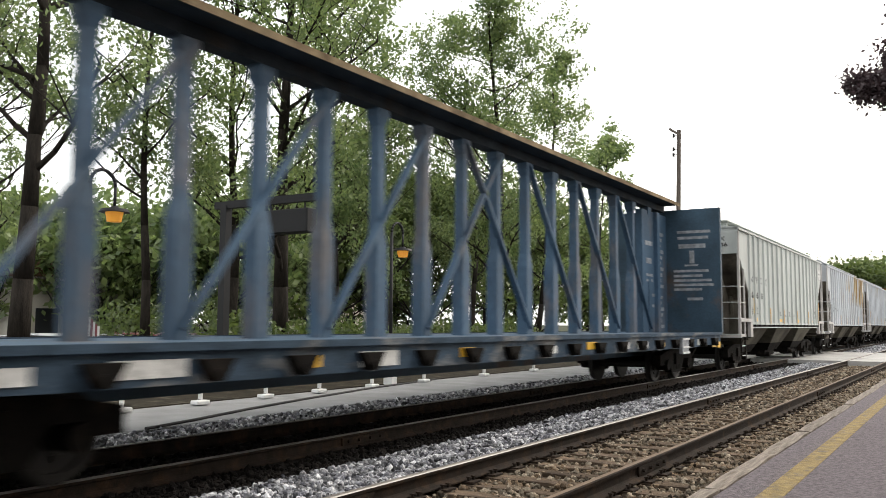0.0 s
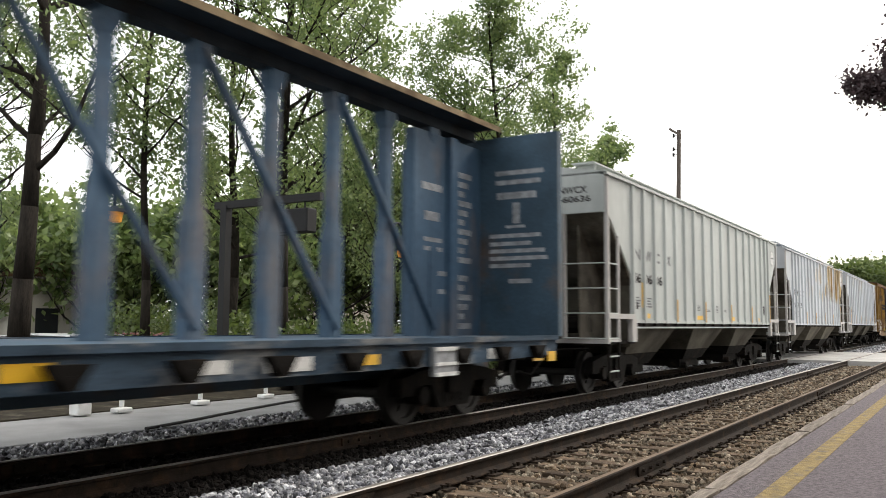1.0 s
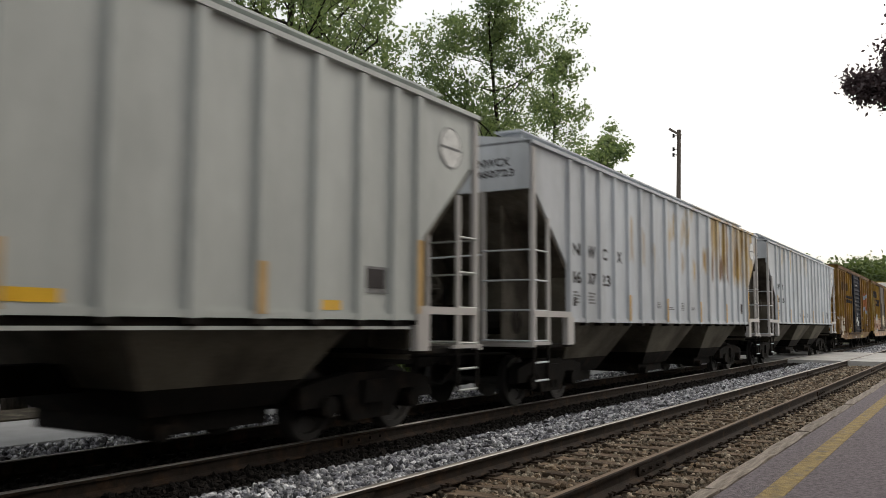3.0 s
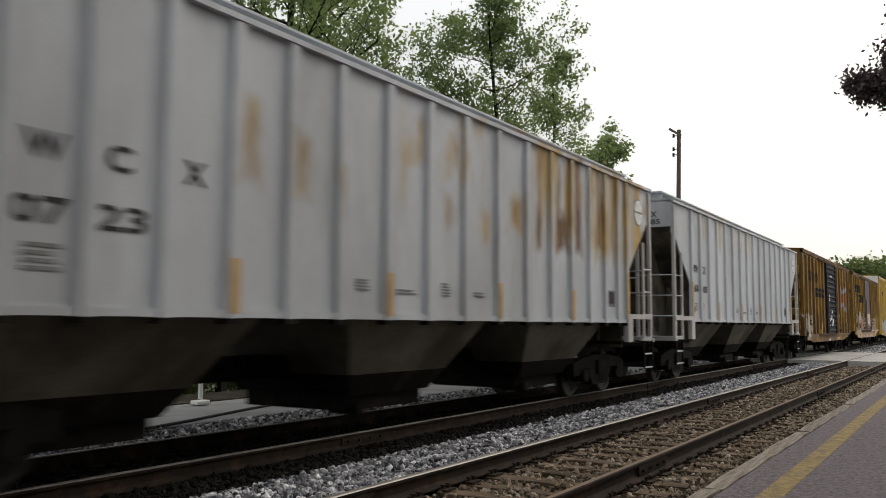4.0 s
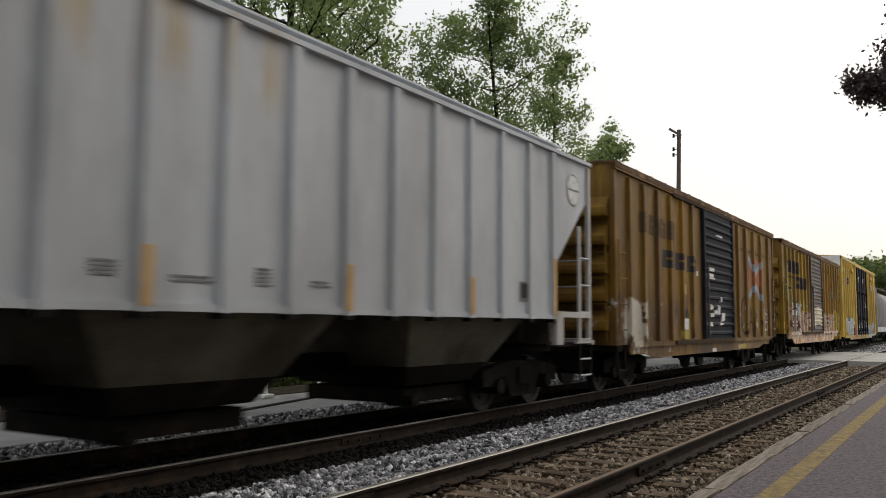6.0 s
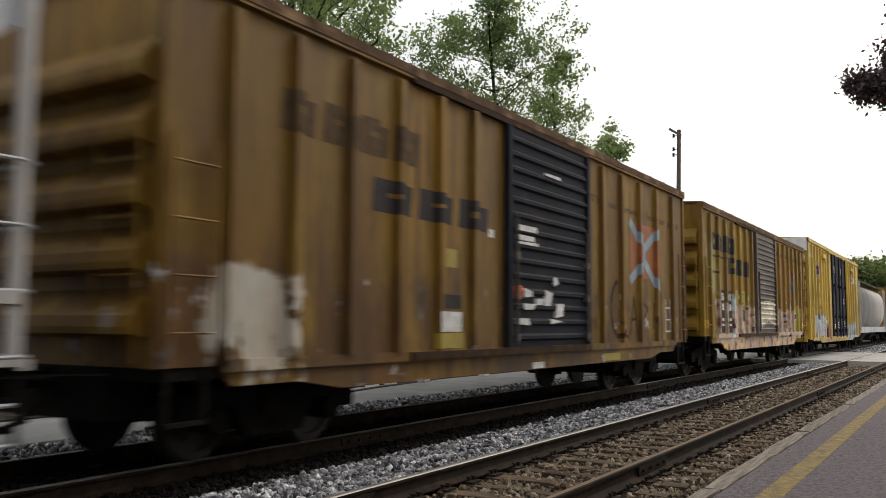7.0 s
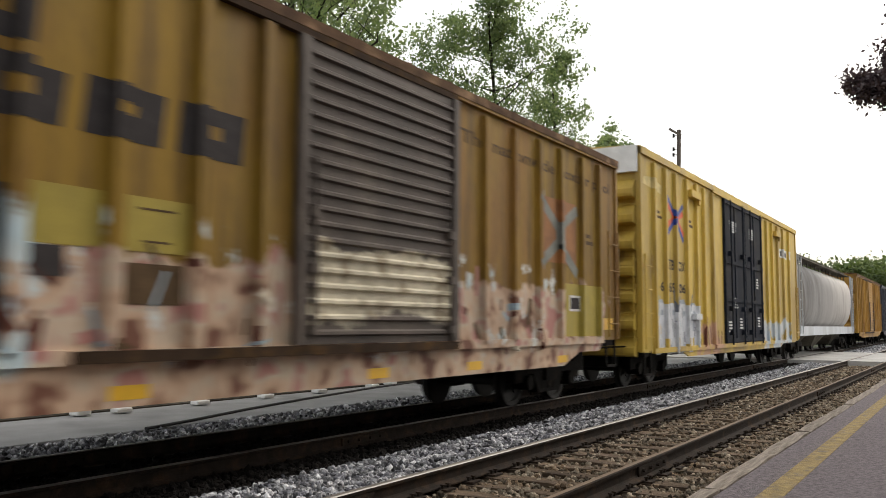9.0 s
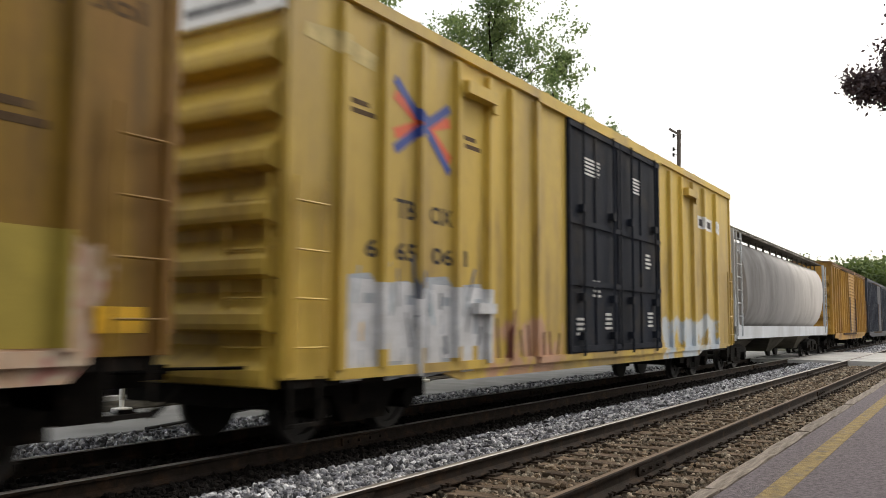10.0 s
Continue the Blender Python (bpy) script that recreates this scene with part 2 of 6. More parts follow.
# darker blue with the shade under the chord's flange put into it
M["chord_shade"] = mat("shaded_dark_blue_steel", (0.028, 0.035, 0.042), 0.75, var=0.35, scale=2, bump=0.06, bscale=30, stain=(0.04, 0.035, 0.03), amount=0.3)
M["sill_blue"] = mat("scuffed_blue_sill", (0.045, 0.07, 0.10), 0.7, var=0.35, scale=2.5, bump=0.1, bscale=30, stain=(0.22, 0.22, 0.215), amount=0.36, stretch=(1, 0.6, 1.5))
M["cb_rust"] = mat("rusty_top_chord", (0.23, 0.175, 0.105), 0.85, var=0.35, scale=3, bump=0.2, bscale=40, stain=(0.13, 0.09, 0.055), amount=0.4)
M["ochre"] = mat("weathered_ochre_paint", (0.37, 0.205, 0.036), 0.65, var=0.22, scale=0.9, bump=0.08, bscale=15, stain=(0.21, 0.108, 0.022), amount=0.42, stretch=(1, 1, 0.3))
SPRAY = [(0.16, 0.07, 0.045), (0.46, 0.31, 0.21), (0.52, 0.37, 0.26), (0.50, 0.41, 0.31), (0.42, 0.20, 0.17)]
M["ochre_sprayed"] = mat("ochre_paint_under_spray", (0.25, 0.148, 0.014), 0.65, var=0.22, scale=0.9, bump=0.08, bscale=15, stain=(0.21, 0.108, 0.022), amount=0.42, stretch=(1, 1, 0.3), layers=[
    dict(cols=[(0.34, 0.27, 0.075), (0.38, 0.31, 0.12)], y=(0.3, 1.6), z=(2.2, 3.9), edge=0.2, wobble=0.9, sc=(2, 2, 1.2), lo=0.4, hi=0.5),
    dict(cols=[(0.095, 0.054, 0.013), (0.14, 0.078, 0.013)], y=(-1, 17), z=(0.3, 4.8), edge=0.5, wobble=1.0, sc=(3, 4.5, 0.3), lo=0.49, hi=0.68),
    dict(cols=SPRAY, y=(1.4, 15.2), z=(0.4, 2.05), edge=0.06, wobble=1.3, sc=(1.2, 1.5, 0.9), csc=2.4),
    dict(cols=[(0.45, 0.55, 0.58), (0.7, 0.68, 0.62)], y=(1.0, 13.0), z=(1.0, 2.3), edge=0.1, wobble=0.5, sc=(2.2, 2.2, 1.6), lo=0.6, hi=0.64)])
M["door_sprayed"] = mat("dusty_door_under_spray", (0.085, 0.068, 0.058), 0.6, var=0.25, scale=1.5, bump=0.06, bscale=20, stain=(0.13, 0.105, 0.085), amount=0.35, layers=[
    dict(cols=[(0.50, 0.45, 0.33), (0.62, 0.57, 0.44), (0.3, 0.25, 0.17)], y=(6.55, 9.4), z=(1.4, 2.35), edge=0.06, wobble=0.9, sc=(1.5, 1.5, 1.5), csc=3)])
M["yellow_sprayed"] = mat("yellow_paint_under_spray", (0.53, 0.365, 0.062), 0.55, var=0.13, scale=0.9, bump=0.06, bscale=15, stain=(0.38, 0.26, 0.07), amount=0.4, stretch=(1, 1, 0.3), layers=[
    dict(cols=[(0.20, 0.13, 0.04), (0.28, 0.18, 0.05)], y=(-1, 20), z=(0.3, 3.2), edge=0.6, wobble=1.5, sc=(3, 3.5, 0.35), lo=0.50, hi=0.74),
    dict(cols=[(0.42, 0.23, 0.12), (0.50, 0.30, 0.20)], y=(4.3, 7.1), z=(0.5, 1.5), edge=0.15, wobble=0.9, sc=(1.5, 1.5, 1.2), lo=0.42, hi=0.5),
    dict(cols=[(0.36, 0.42, 0.48), (0.50, 0.52, 0.52)], y=(12.5, 17.5), z=(0.4, 1.6), edge=0.1, wobble=0.9, sc=(1.5, 1.2, 1.0), lo=0.42, hi=0.47)])
M["ochre_worn"] = mat("ochre_paint_with_grime", (0.215, 0.115, 0.010), 0.65, var=0.24, scale=0.9, bump=0.08, bscale=15, stain=(0.13, 0.066, 0.012), amount=0.45, stretch=(1, 1, 0.3), layers=[
    dict(cols=[(0.33, 0.21, 0.02), (0.27, 0.17, 0.02)], y=(-1, 17), z=(0.9, 5), edge=0.5, wobble=1.0, sc=(2, 2.4, 0.25), lo=0.53, hi=0.72),
    dict(cols=[(0.06, 0.032, 0.014), (0.10, 0.05, 0.016)], y=(-1, 17), z=(0.3, 2.4), edge=0.6, wobble=1.5, sc=(1.5, 2.2, 0.6), lo=0.42, hi=0.62),
    dict(cols=[(0.09, 0.042, 0.012), (0.13, 0.06, 0.014)], y=(-1, 17), z=(0.3, 4.9), edge=0.4, wobble=1.0, sc=(3, 4.5, 0.3), lo=0.50, hi=0.66),
    dict(cols=[(0.045, 0.026, 0.014)], y=(-1, 17), z=(0.3, 1.9), edge=0.1, wobble=0.6, sc=(4, 4, 3), lo=0.62, hi=0.66),
    dict(cols=[(0.58, 0.55, 0.48), (0.50, 0.42, 0.32)], y=(0.6, 2.0), z=(0.6, 1.95), edge=0.1, wobble=0.8, sc=(2, 2, 1.4), lo=0.46, hi=0.5)])
M["blue_bar"] = mat("pale_blue_paint", (0.25, 0.32, 0.37), 0.6, var=0.2, scale=3, bump=0.03)
M["orange_bar"] = mat("faded_orange_paint", (0.28, 0.095, 0.028), 0.6, var=0.25, scale=3, bump=0.03)
M["blue_faint"] = mat("worn_grey_blue_paint", (0.185, 0.19, 0.165), 0.6, var=0.3, scale=3, bump=0.03)
M["orange_faint"] = mat("worn_brown_orange_paint", (0.255, 0.105, 0.03), 0.6, var=0.3, scale=3, bump=0.03)
M["strong_blue"] = mat("blue_paint", (0.02, 0.05, 0.26), 0.5, var=0.15, scale=4, bump=0.03)
M["strong_red"] = mat("red_orange_paint", (0.62, 0.10, 0.03), 0.5, var=0.15, scale=4, bump=0.03)
M["ink"] = mat("dark_lettering", (0.05, 0.045, 0.045), 0.7, var=0.2, scale=6, bump=0.02)
M["ink_grey"] = mat("worn_grey_lettering", (0.20, 0.20, 0.20), 0.7, var=0.3, scale=8, bump=0.02)
M["ink_brown"] = mat("faded_brown_lettering", (0.10, 0.065, 0.035), 0.7, var=0.3, scale=5, bump=0.02)
M["dim_bar"] = mat("worn_stencil_paint", (0.30, 0.31, 0.32), 0.7, var=0.35, scale=8, bump=0.02)
# grimy brown of the open hopper ends, with the recess's shade mixed in
M["end_grime_shade"] = mat("black_brown_grime_and_shade", (0.125, 0.112, 0.09), 0.85, var=0.35, scale=1.5, bump=0.1, bscale=30, stain=(0.06, 0.052, 0.042), amount=0.45)
M["white_bar"] = mat("white_stencil_paint", (0.62, 0.62, 0.60), 0.6, var=0.25, scale=8, bump=0.02)
M["silver"] = mat("silver_spray", (0.52, 0.53, 0.55), 0.45, var=0.2, scale=4, bump=0.03)
for key, c in (("spray_maroon", (0.13, 0.045, 0.03)), ("spray_cream", (0.56, 0.49, 0.38)), ("spray_blue", (0.30, 0.38, 0.43)), ("spray_pink", (0.46, 0.22, 0.19)), ("spray_white", (0.62, 0.63, 0.64)), ("spray_slate", (0.14, 0.15, 0.18))):
    M[key] = mat(key, c, 0.6, var=0.25, scale=5, bump=0.03)
M["spray_backing"] = mat("blue_grey_spray", (0.33, 0.36, 0.40), 0.6, var=0.25, scale=4, bump=0.03)
M["faded_patch"] = mat("chalky_yellow_paint", (0.58, 0.47, 0.22), 0.7, var=0.25, scale=5, bump=0.03)
M["olive"] = mat("olive_yellow_patch", (0.36, 0.28, 0.05), 0.6, var=0.12, scale=3, bump=0.03)
M["track_rust"] = mat("rust_blackened_track", (0.045, 0.028, 0.018), 0.85, var=0.35, scale=4, bump=0.15, bscale=40, stain=(0.10, 0.055, 0.02), amount=0.35)
M["roof_rust"] = mat("rusty_roof_edge", (0.11, 0.065, 0.04), 0.85, var=0.35, scale=3, bump=0.15, bscale=40, stain=(0.30, 0.19, 0.11), amount=0.35)
M["door_black"] = mat("black_door_paint", (0.016, 0.019, 0.027), 0.72, var=0.3, scale=1.5, bump=0.06, bscale=20, stain=(0.035, 0.032, 0.03), amount=0.3)
M["door_grey"] = mat("dusty_brown_black_door", (0.085, 0.068, 0.058), 0.6, var=0.25, scale=1.5, bump=0.06, bscale=20, stain=(0.13, 0.105, 0.085), amount=0.35)
M["box_dark"] = mat("dark_car_paint", (0.035, 0.04, 0.055), 0.6, var=0.3, scale=1.2, bump=0.05)
M["reflector"] = mat("yellow_reflector", (0.72, 0.42, 0.02), 0.4, var=0.1, scale=6, bump=0.0)
M["tan"] = mat("tan_primer", (0.50, 0.33, 0.14), 0.7, var=0.2, scale=3, bump=0.05)


# ---- mesh helpers ----
def box(bm, x0, x1, y0, y1, z0, z1):
    v = [bm.verts.new((x, y, z)) for z in (z0, z1) for y in (y0, y1) for x in (x0, x1)]
    for f in ((0, 2, 3, 1), (4, 5, 7, 6), (0, 1, 5, 4), (2, 6, 7, 3), (0, 4, 6, 2), (1, 3, 7, 5)):
        bm.faces.new([v[i] for i in f])


def rod(bm, a, b, r, seg=8, r2=None):
    a, b = Vector(a), Vector(b)
    r2 = r if r2 is None else r2
    q = (b - a).to_track_quat("Z", "Y")
    rings = []
    for p, rad in ((a, r), (b, r2)):
        rings.append([bm.verts.new(p + q @ Vector((rad * math.cos(2 * math.pi * i / seg), rad * math.sin(2 * math.pi * i / seg), 0))) for i in range(seg)])
    for i in range(seg):
        j = (i + 1) % seg
        bm.faces.new((rings[0][i], rings[0][j], rings[1][j], rings[1][i]))
    bm.faces.new(rings[0][::-1])
    bm.faces.new(rings[1])


def prism(bm, poly, axis, a, b):
    """A polygon of (u, v) drawn out along an axis: x takes (y, z), y takes (x, z), z takes (x, y)."""
    def at(u, v, w):
        return {"x": (w, u, v), "y": (u, w, v), "z": (u, v, w)}[axis]
    lo, hi = [bm.verts.new(at(u, v, a)) for u, v in poly], [bm.verts.new(at(u, v, b)) for u, v in poly]
    k = len(poly)
    for i in range(k):
        j = (i + 1) % k
        bm.faces.new((lo[i], lo[j], hi[j], hi[i]))
    bm.faces.new(lo[::-1])
    bm.faces.new(hi)


def beam(bm, a, b, w, h, up=(0, 0, 1)):
    """A bar of section w by h from a to b."""
    a, b = Vector(a), Vector(b)
    d = (b - a).normalized()
    s = d.cross(Vector(up)).normalized() * (w / 2)
    t = s.normalized().cross(d) * (h / 2)
    v = [bm.verts.new(p + i * s + j * t) for p in (a, b) for i, j in ((-1, -1), (1, -1), (1, 1), (-1, 1))]
    for f in ((0, 1, 2, 3), (7, 6, 5, 4), (0, 4, 5, 1), (1, 5, 6, 2), (2, 6, 7, 3), (3, 7, 4, 0)):
        bm.faces.new([v[i] for i in f])


def mesh_of(name, bm, material, bevel=0.0, smooth=False):
    bmesh.ops.recalc_face_normals(bm, faces=bm.faces)
    if bevel:
        bmesh.ops.bevel(bm, geom=bm.edges[:], offset=bevel, segments=1, affect="EDGES", clamp_overlap=True)
    me = bpy.data.meshes.new(name)
    bm.to_mesh(me)
    bm.free()
    for m in material if isinstance(material, (list, tuple)) else (material,):
        me.materials.append(m)
    if smooth:
        me.polygons.foreach_set("use_smooth", [True] * len(me.polygons))
    return me


def part(name, bm, material, parent, label="", bevel=0.0, smooth=False):
    ob = new(name, mesh_of(name, bm, material, bevel, smooth))
    ob.parent = parent
    return tagged(ob, label)


def thing(name, label, category, group="", m=None):
    ob = new(name)
    ob.empty_display_size = 0.3
    if m is not None:
        ob.matrix_world = m
    return tagged(ob, label, category, group)


def setting(name, bm, material, label, category, bevel=0.0):
    return tagged(new(name, mesh_of(name, bm, material, bevel)), label, category, kind="structure")


def raw_mesh(name, verts, faces, material, smooth=False):
    me = bpy.data.meshes.new(name)
    me.from_pydata(verts, [], faces)
    me.materials.append(material)
    if smooth:
        me.polygons.foreach_set("use_smooth", [True] * len(me.polygons))
    return me


# ---- ground, beds and platforms ----
def strip(name, x0, x1, y0, y1, z0, z1, material, label, category, bevel=0.0):
    bm = bmesh.new()
    box(bm, x0, x1, y0, y1, z0, z1)
    return setting(name, bm, material, label, category, bevel)


bm = bmesh.new()
box(bm, -1500, 1500, -600, 3000, GROUND - 0.3, GROUND)
setting("ground", bm, M["earth"], "flat earth with patchy grass reaching the horizon", "ground")


def bed(name, profile, y0, y1, material, label):
    bm = bmesh.new()
    prism(bm, profile, "y", y0, y1)
    return setting(name, bm, material, label, "ballast")


BZ = -0.20
bed("ballast_bed", [(-9.6, -0.33), (-9.43, -0.09), (-8.75, BZ - 0.02), (-5.35, BZ - 0.02), (-5.25, -0.33)], -30, 260, M["ballast"], "bed of grey crushed stone under the train's track")
bed("ballast_bed_oily", [(-8.5, BZ - 0.05), (-8.4, BZ - 0.012), (-5.95, BZ - 0.012), (-5.85, BZ - 0.05)], -30, 38.5, M["train_shade"], "stone bed between the far rails, blackened for the train's shade")
bed("ballast_bed_brown", [(-5.25, -0.33), (-5.25, BZ - 0.045), (-2.06, BZ - 0.03), (-2.06, -0.33)], -30, 260, M["ballast_brown"], "rust-brown bed of old ballast under the empty track")
strip("platform", -1.91, 9.0, -30, 160, -0.33, -0.03, M["asphalt"], "purplish grey asphalt station platform with a worn yellow line", "platform", 0.01)
strip("yellow_line", -1.60, -1.405, -30, 160, -0.04, -0.026, M["yellow_line"], "worn yellow safety line painted along the platform", "marking")
strip("walkway", -11.75, -9.42, -30, 37.5, -0.33, -0.02, M["walk"], "pale grey concrete walkway beyond the tracks", "pavement", 0.015)
bm = bmesh.new()
box(bm, -13.1, -11.75, -30, 37.5, -0.33, 0.0)
setting("planting_edge", bm, M["soil"], "strip of bare dark soil behind the walkway", "ground")


def rail_profile(c, h=0.178):
    pts = [(0.076, 0), (0.076, 0.012), (0.022, 0.035), (0.009, 0.05), (0.009, 0.13), (0.035, 0.142), (0.037, 0.168), (0.026, h),
           (-0.026, h), (-0.037, 0.168), (-0.035, 0.142), (-0.009, 0.13), (-0.009, 0.05), (-0.022, 0.035), (-0.076, 0.012), (-0.076, 0)]
    return [(c + x, z - h) for x, z in pts]


def track(name, cx, top, label):
    t = tagged(new(name), label, "track", kind="structure")
    for side in (-1, 1):
        bm = bmesh.new()
        prism(bm, rail_profile(cx + side * 0.753), "y", -30, 260)
        me = mesh_of("rail", bm, [M["rail_side"], top[side], M["rail_mid"]])
        for p in me.polygons:
            if p.center.z > -0.012 and (p.normal.z > 0.9 or p.normal.z > 0.3 and p.normal.x > 0 and top[side] == M["rail_top"]):
                p.material_index = 2 if p.normal.z > 0.9 and top[side] == M["rail_top"] else 1
        ob = new("rail", me)
        ob.parent = t
        bm = bmesh.new()
        for y in np.arange(7.3 + side * 1.7, 60, 11.9):
            for s in (-1, 1):
                box(bm, cx + side * 0.753 + s * 0.020 - 0.016, cx + side * 0.753 + s * 0.020 + 0.016, y - 0.45, y + 0.45, -0.14, -0.045)
                for k in (-0.34, -0.12, 0.12, 0.34):
                    rod(bm, (cx + side * 0.753 + s * 0.03, y + k, -0.09), (cx + side * 0.753 + s * 0.065, y + k, -0.09), 0.018, 6)
        part("joint_bar", bm, M["rail_side"], t)
    return t


near_track = track("near_track", XN, {-1: M["rail_top"], 1: M["rail_dull"]}, "empty track with rusty rails on old wooden ties")
far_track = track("far_track", XF, {-1: M["rail_top"], 1: M["rail_top"]}, "track with polished rails that carries the freight train")

# ---- unseen wall added behind the camera to keep sky light off the train ----
M["brick"] = mat("dull_brick", (0.15, 0.125, 0.11), 0.9, var=0.2, scale=3, bump=0.3, bscale=30)
strip("wall_station", 4.7, 5.0, -30, 15, -0.03, 9.8, M["brick"], "plain dull brick wall added out of view to shade the train's near side", "wall")

# ---- road crossing ----
crossing = tagged(new("road_crossing"), "pale concrete panels of a road crossing over both tracks", "crossing", kind="structure")
CY0, CY1 = 38.6, 52.0
for x0, x1 in ((-30, XF - 0.86), (XF - 0.66, XF + 0.66), (XF + 0.86, XN - 0.86), (XN - 0.66, XN + 0.66), (XN + 0.86, -1.9)):
    for k in range(5):
        w = (CY1 - CY0) / 5
        bm = bmesh.new()
        box(bm, x0, x1, CY0 + k * w + 0.01, CY0 + (k + 1) * w - 0.01, -0.33, -0.012)
        part("panel", bm, M["concrete"], crossing)
strip("road", -140, -30, CY0, CY1, -0.33, -0.05, M["asphalt"], "grey road leading to the crossing", "road")


# ---- loose stones ----
def stones(name, count, xr, yr, z, size, material, label, power=1.0, hump=None):
    rng = np.random.default_rng(len(name) * 7 + count)
    t = (1 + 5 ** 0.5) / 2
    ico = np.array([(-1, t, 0), (1, t, 0), (-1, -t, 0), (1, -t, 0), (0, -1, t), (0, 1, t), (0, -1, -t), (0, 1, -t), (t, 0, -1), (t, 0, 1), (-t, 0, -1), (-t, 0, 1)]) / 1.9
    tri = np.array([(0, 11, 5), (0, 5, 1), (0, 1, 7), (0, 7, 10), (0, 10, 11), (1, 5, 9), (5, 11, 4), (11, 10, 2), (10, 7, 6), (7, 1, 8),
                    (3, 9, 4), (3, 4, 2), (3, 2, 6), (3, 6, 8), (3, 8, 9), (4, 9, 5), (2, 4, 11), (6, 2, 10), (8, 6, 7), (9, 8, 1)])
    u = rng.random(count) ** power
    y = yr[0] + (yr[1] - yr[0]) * u
    x = rng.uniform(xr[0], xr[1], count)
    zz = z + rng.uniform(-0.02, 0.02, count)
    if hump:
        zz = zz + hump(x)
    r = rng.uniform(size[0], size[1], count) * (1 + 0.6 * (y - yr[0]) / (yr[1] - yr[0]))
    v = ico[None] * (1 + rng.uniform(-0.32, 0.32, (count, 12, 1)))
    v = v * rng.uniform(0.65, 1.25, (count, 1, 3)) * r[:, None, None]
    a, b = rng.uniform(0, 6.28, count), rng.uniform(-0.7, 0.7, count)
    ca, sa, cb, sb = np.cos(a)[:, None], np.sin(a)[:, None], np.cos(b)[:, None], np.sin(b)[:, None]
    X, Y, Z = v[..., 0].copy(), v[..., 1].copy(), v[..., 2].copy()
    Y, Z = Y * cb - Z * sb, Y * sb + Z * cb
    X, Y = X * ca - Y * sa, X * sa + Y * ca
    v = np.stack([X + x[:, None], Y + y[:, None], Z + zz[:, None]], -1).reshape(-1, 3)
    f = (tri[None] + 12 * np.arange(count)[:, None, None]).reshape(-1, 3)
    ob = new(name, raw_mesh(name, v.tolist(), f.tolist(), material))
    return tagged(ob, label, "gravel", kind="stuff")


stones("clean_ballast", 28000, (-5.9, -4.52), (2.0, 38.4), -0.185, (0.016, 0.036), M["stone"], "loose pale grey crushed stone between the tracks", 1.9,
       lambda x: np.where(x < -5.2, 0.03, 0.015) - 0.03 * np.clip(x + 4.9, 0, 1))
stones("edge_ballast", 9000, (-9.42, -8.45), (3.0, 38.4), -0.175, (0.02, 0.042), M["stone"], "loose pale grey crushed stone beside the walkway", 1.7,
       lambda x: 0.12 * np.clip((-8.6 - x) / 0.7, 0, 1))
stones("far_track_ballast", 5000, (-8.3, -6.86), (2.0, 38.4), -0.2, (0.024, 0.045), M["train_shade"], "crushed stone between the far rails, darkened for the train's shade", 1.7)
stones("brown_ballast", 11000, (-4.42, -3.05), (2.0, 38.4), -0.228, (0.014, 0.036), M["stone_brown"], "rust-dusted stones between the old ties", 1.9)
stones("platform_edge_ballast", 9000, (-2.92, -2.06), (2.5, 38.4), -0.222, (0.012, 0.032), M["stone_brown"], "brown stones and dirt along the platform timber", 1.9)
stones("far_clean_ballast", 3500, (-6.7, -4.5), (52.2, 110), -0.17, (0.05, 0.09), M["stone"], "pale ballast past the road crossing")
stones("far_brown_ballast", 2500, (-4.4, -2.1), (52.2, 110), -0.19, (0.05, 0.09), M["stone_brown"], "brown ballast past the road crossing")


stones("shoulder_ballast", 7000, (-6.75, -5.8), (2.0, 38.4), -0.2, (0.022, 0.045), M["train_shade"], "grimy stones along the train's near rail, darkened for its shade", 1.8)
strip("parking_lot", -36, -15.6, -30, 37.0, -0.36, -0.325, M["asphalt"], "grey asphalt car park behind the shrubs", "pavement")


# ---- timber edge of the platform ----
edge = tagged(new("platform_edging"), "weathered timbers along the platform's edge", "edging", kind="structure")
bm = bmesh.new()
box(bm, -0.08, 0.08, 0.012, 2.4, -0.25, 0.0)
bmesh.ops.subdivide_edges(bm, edges=[e for e in bm.edges if abs(e.verts[0].co.y - e.verts[1].co.y) > 1], cuts=6)
erng = random.Random(5)
for v in bm.verts:
    v.co.x += erng.uniform(-0.012, 0.012)
    v.co.z += erng.uniform(-0.008, 0.004)
TIMBER = mesh_of("timber", bm, M["timber"])
for k in range(40):
    ob = new("timber", TIMBER)
    ob.parent = edge
    ob.matrix_basis = pose(-1.995 + erng.uniform(-0.012, 0.012), -2 + 2.42 * k, -0.022 + erng.uniform(-0.01, 0.008), 0, erng.uniform(-2, 2), erng.uniform(-0.25, 0.25))

# ---- ties and plates ----
trng = random.Random(8)
TIES = []
for q in range(4):
    bm = bmesh.new()
    box(bm, -1.3, 1.3, -0.115, 0.115, -0.18, 0.0)
    bmesh.ops.subdivide_edges(bm, edges=[e for e in bm.edges if abs(e.verts[0].co.x - e.verts[1].co.x) > 1], cuts=9)
    for v in bm.verts:
        v.co.y += trng.uniform(-0.014, 0.014)
        v.co.z += trng.uniform(-0.014, 0.003) if v.co.z > -0.1 else 0
    TIES.append(mesh_of("tie", bm, M["tie"]))
# far ties carry the train's shade in the same near-black colour
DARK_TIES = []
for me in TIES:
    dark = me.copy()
    dark.materials[0] = M["train_shade"]
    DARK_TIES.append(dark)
bm = bmesh.new()
box(bm, -0.17, 0.17, -0.09, 0.09, 0.0, 0.02)
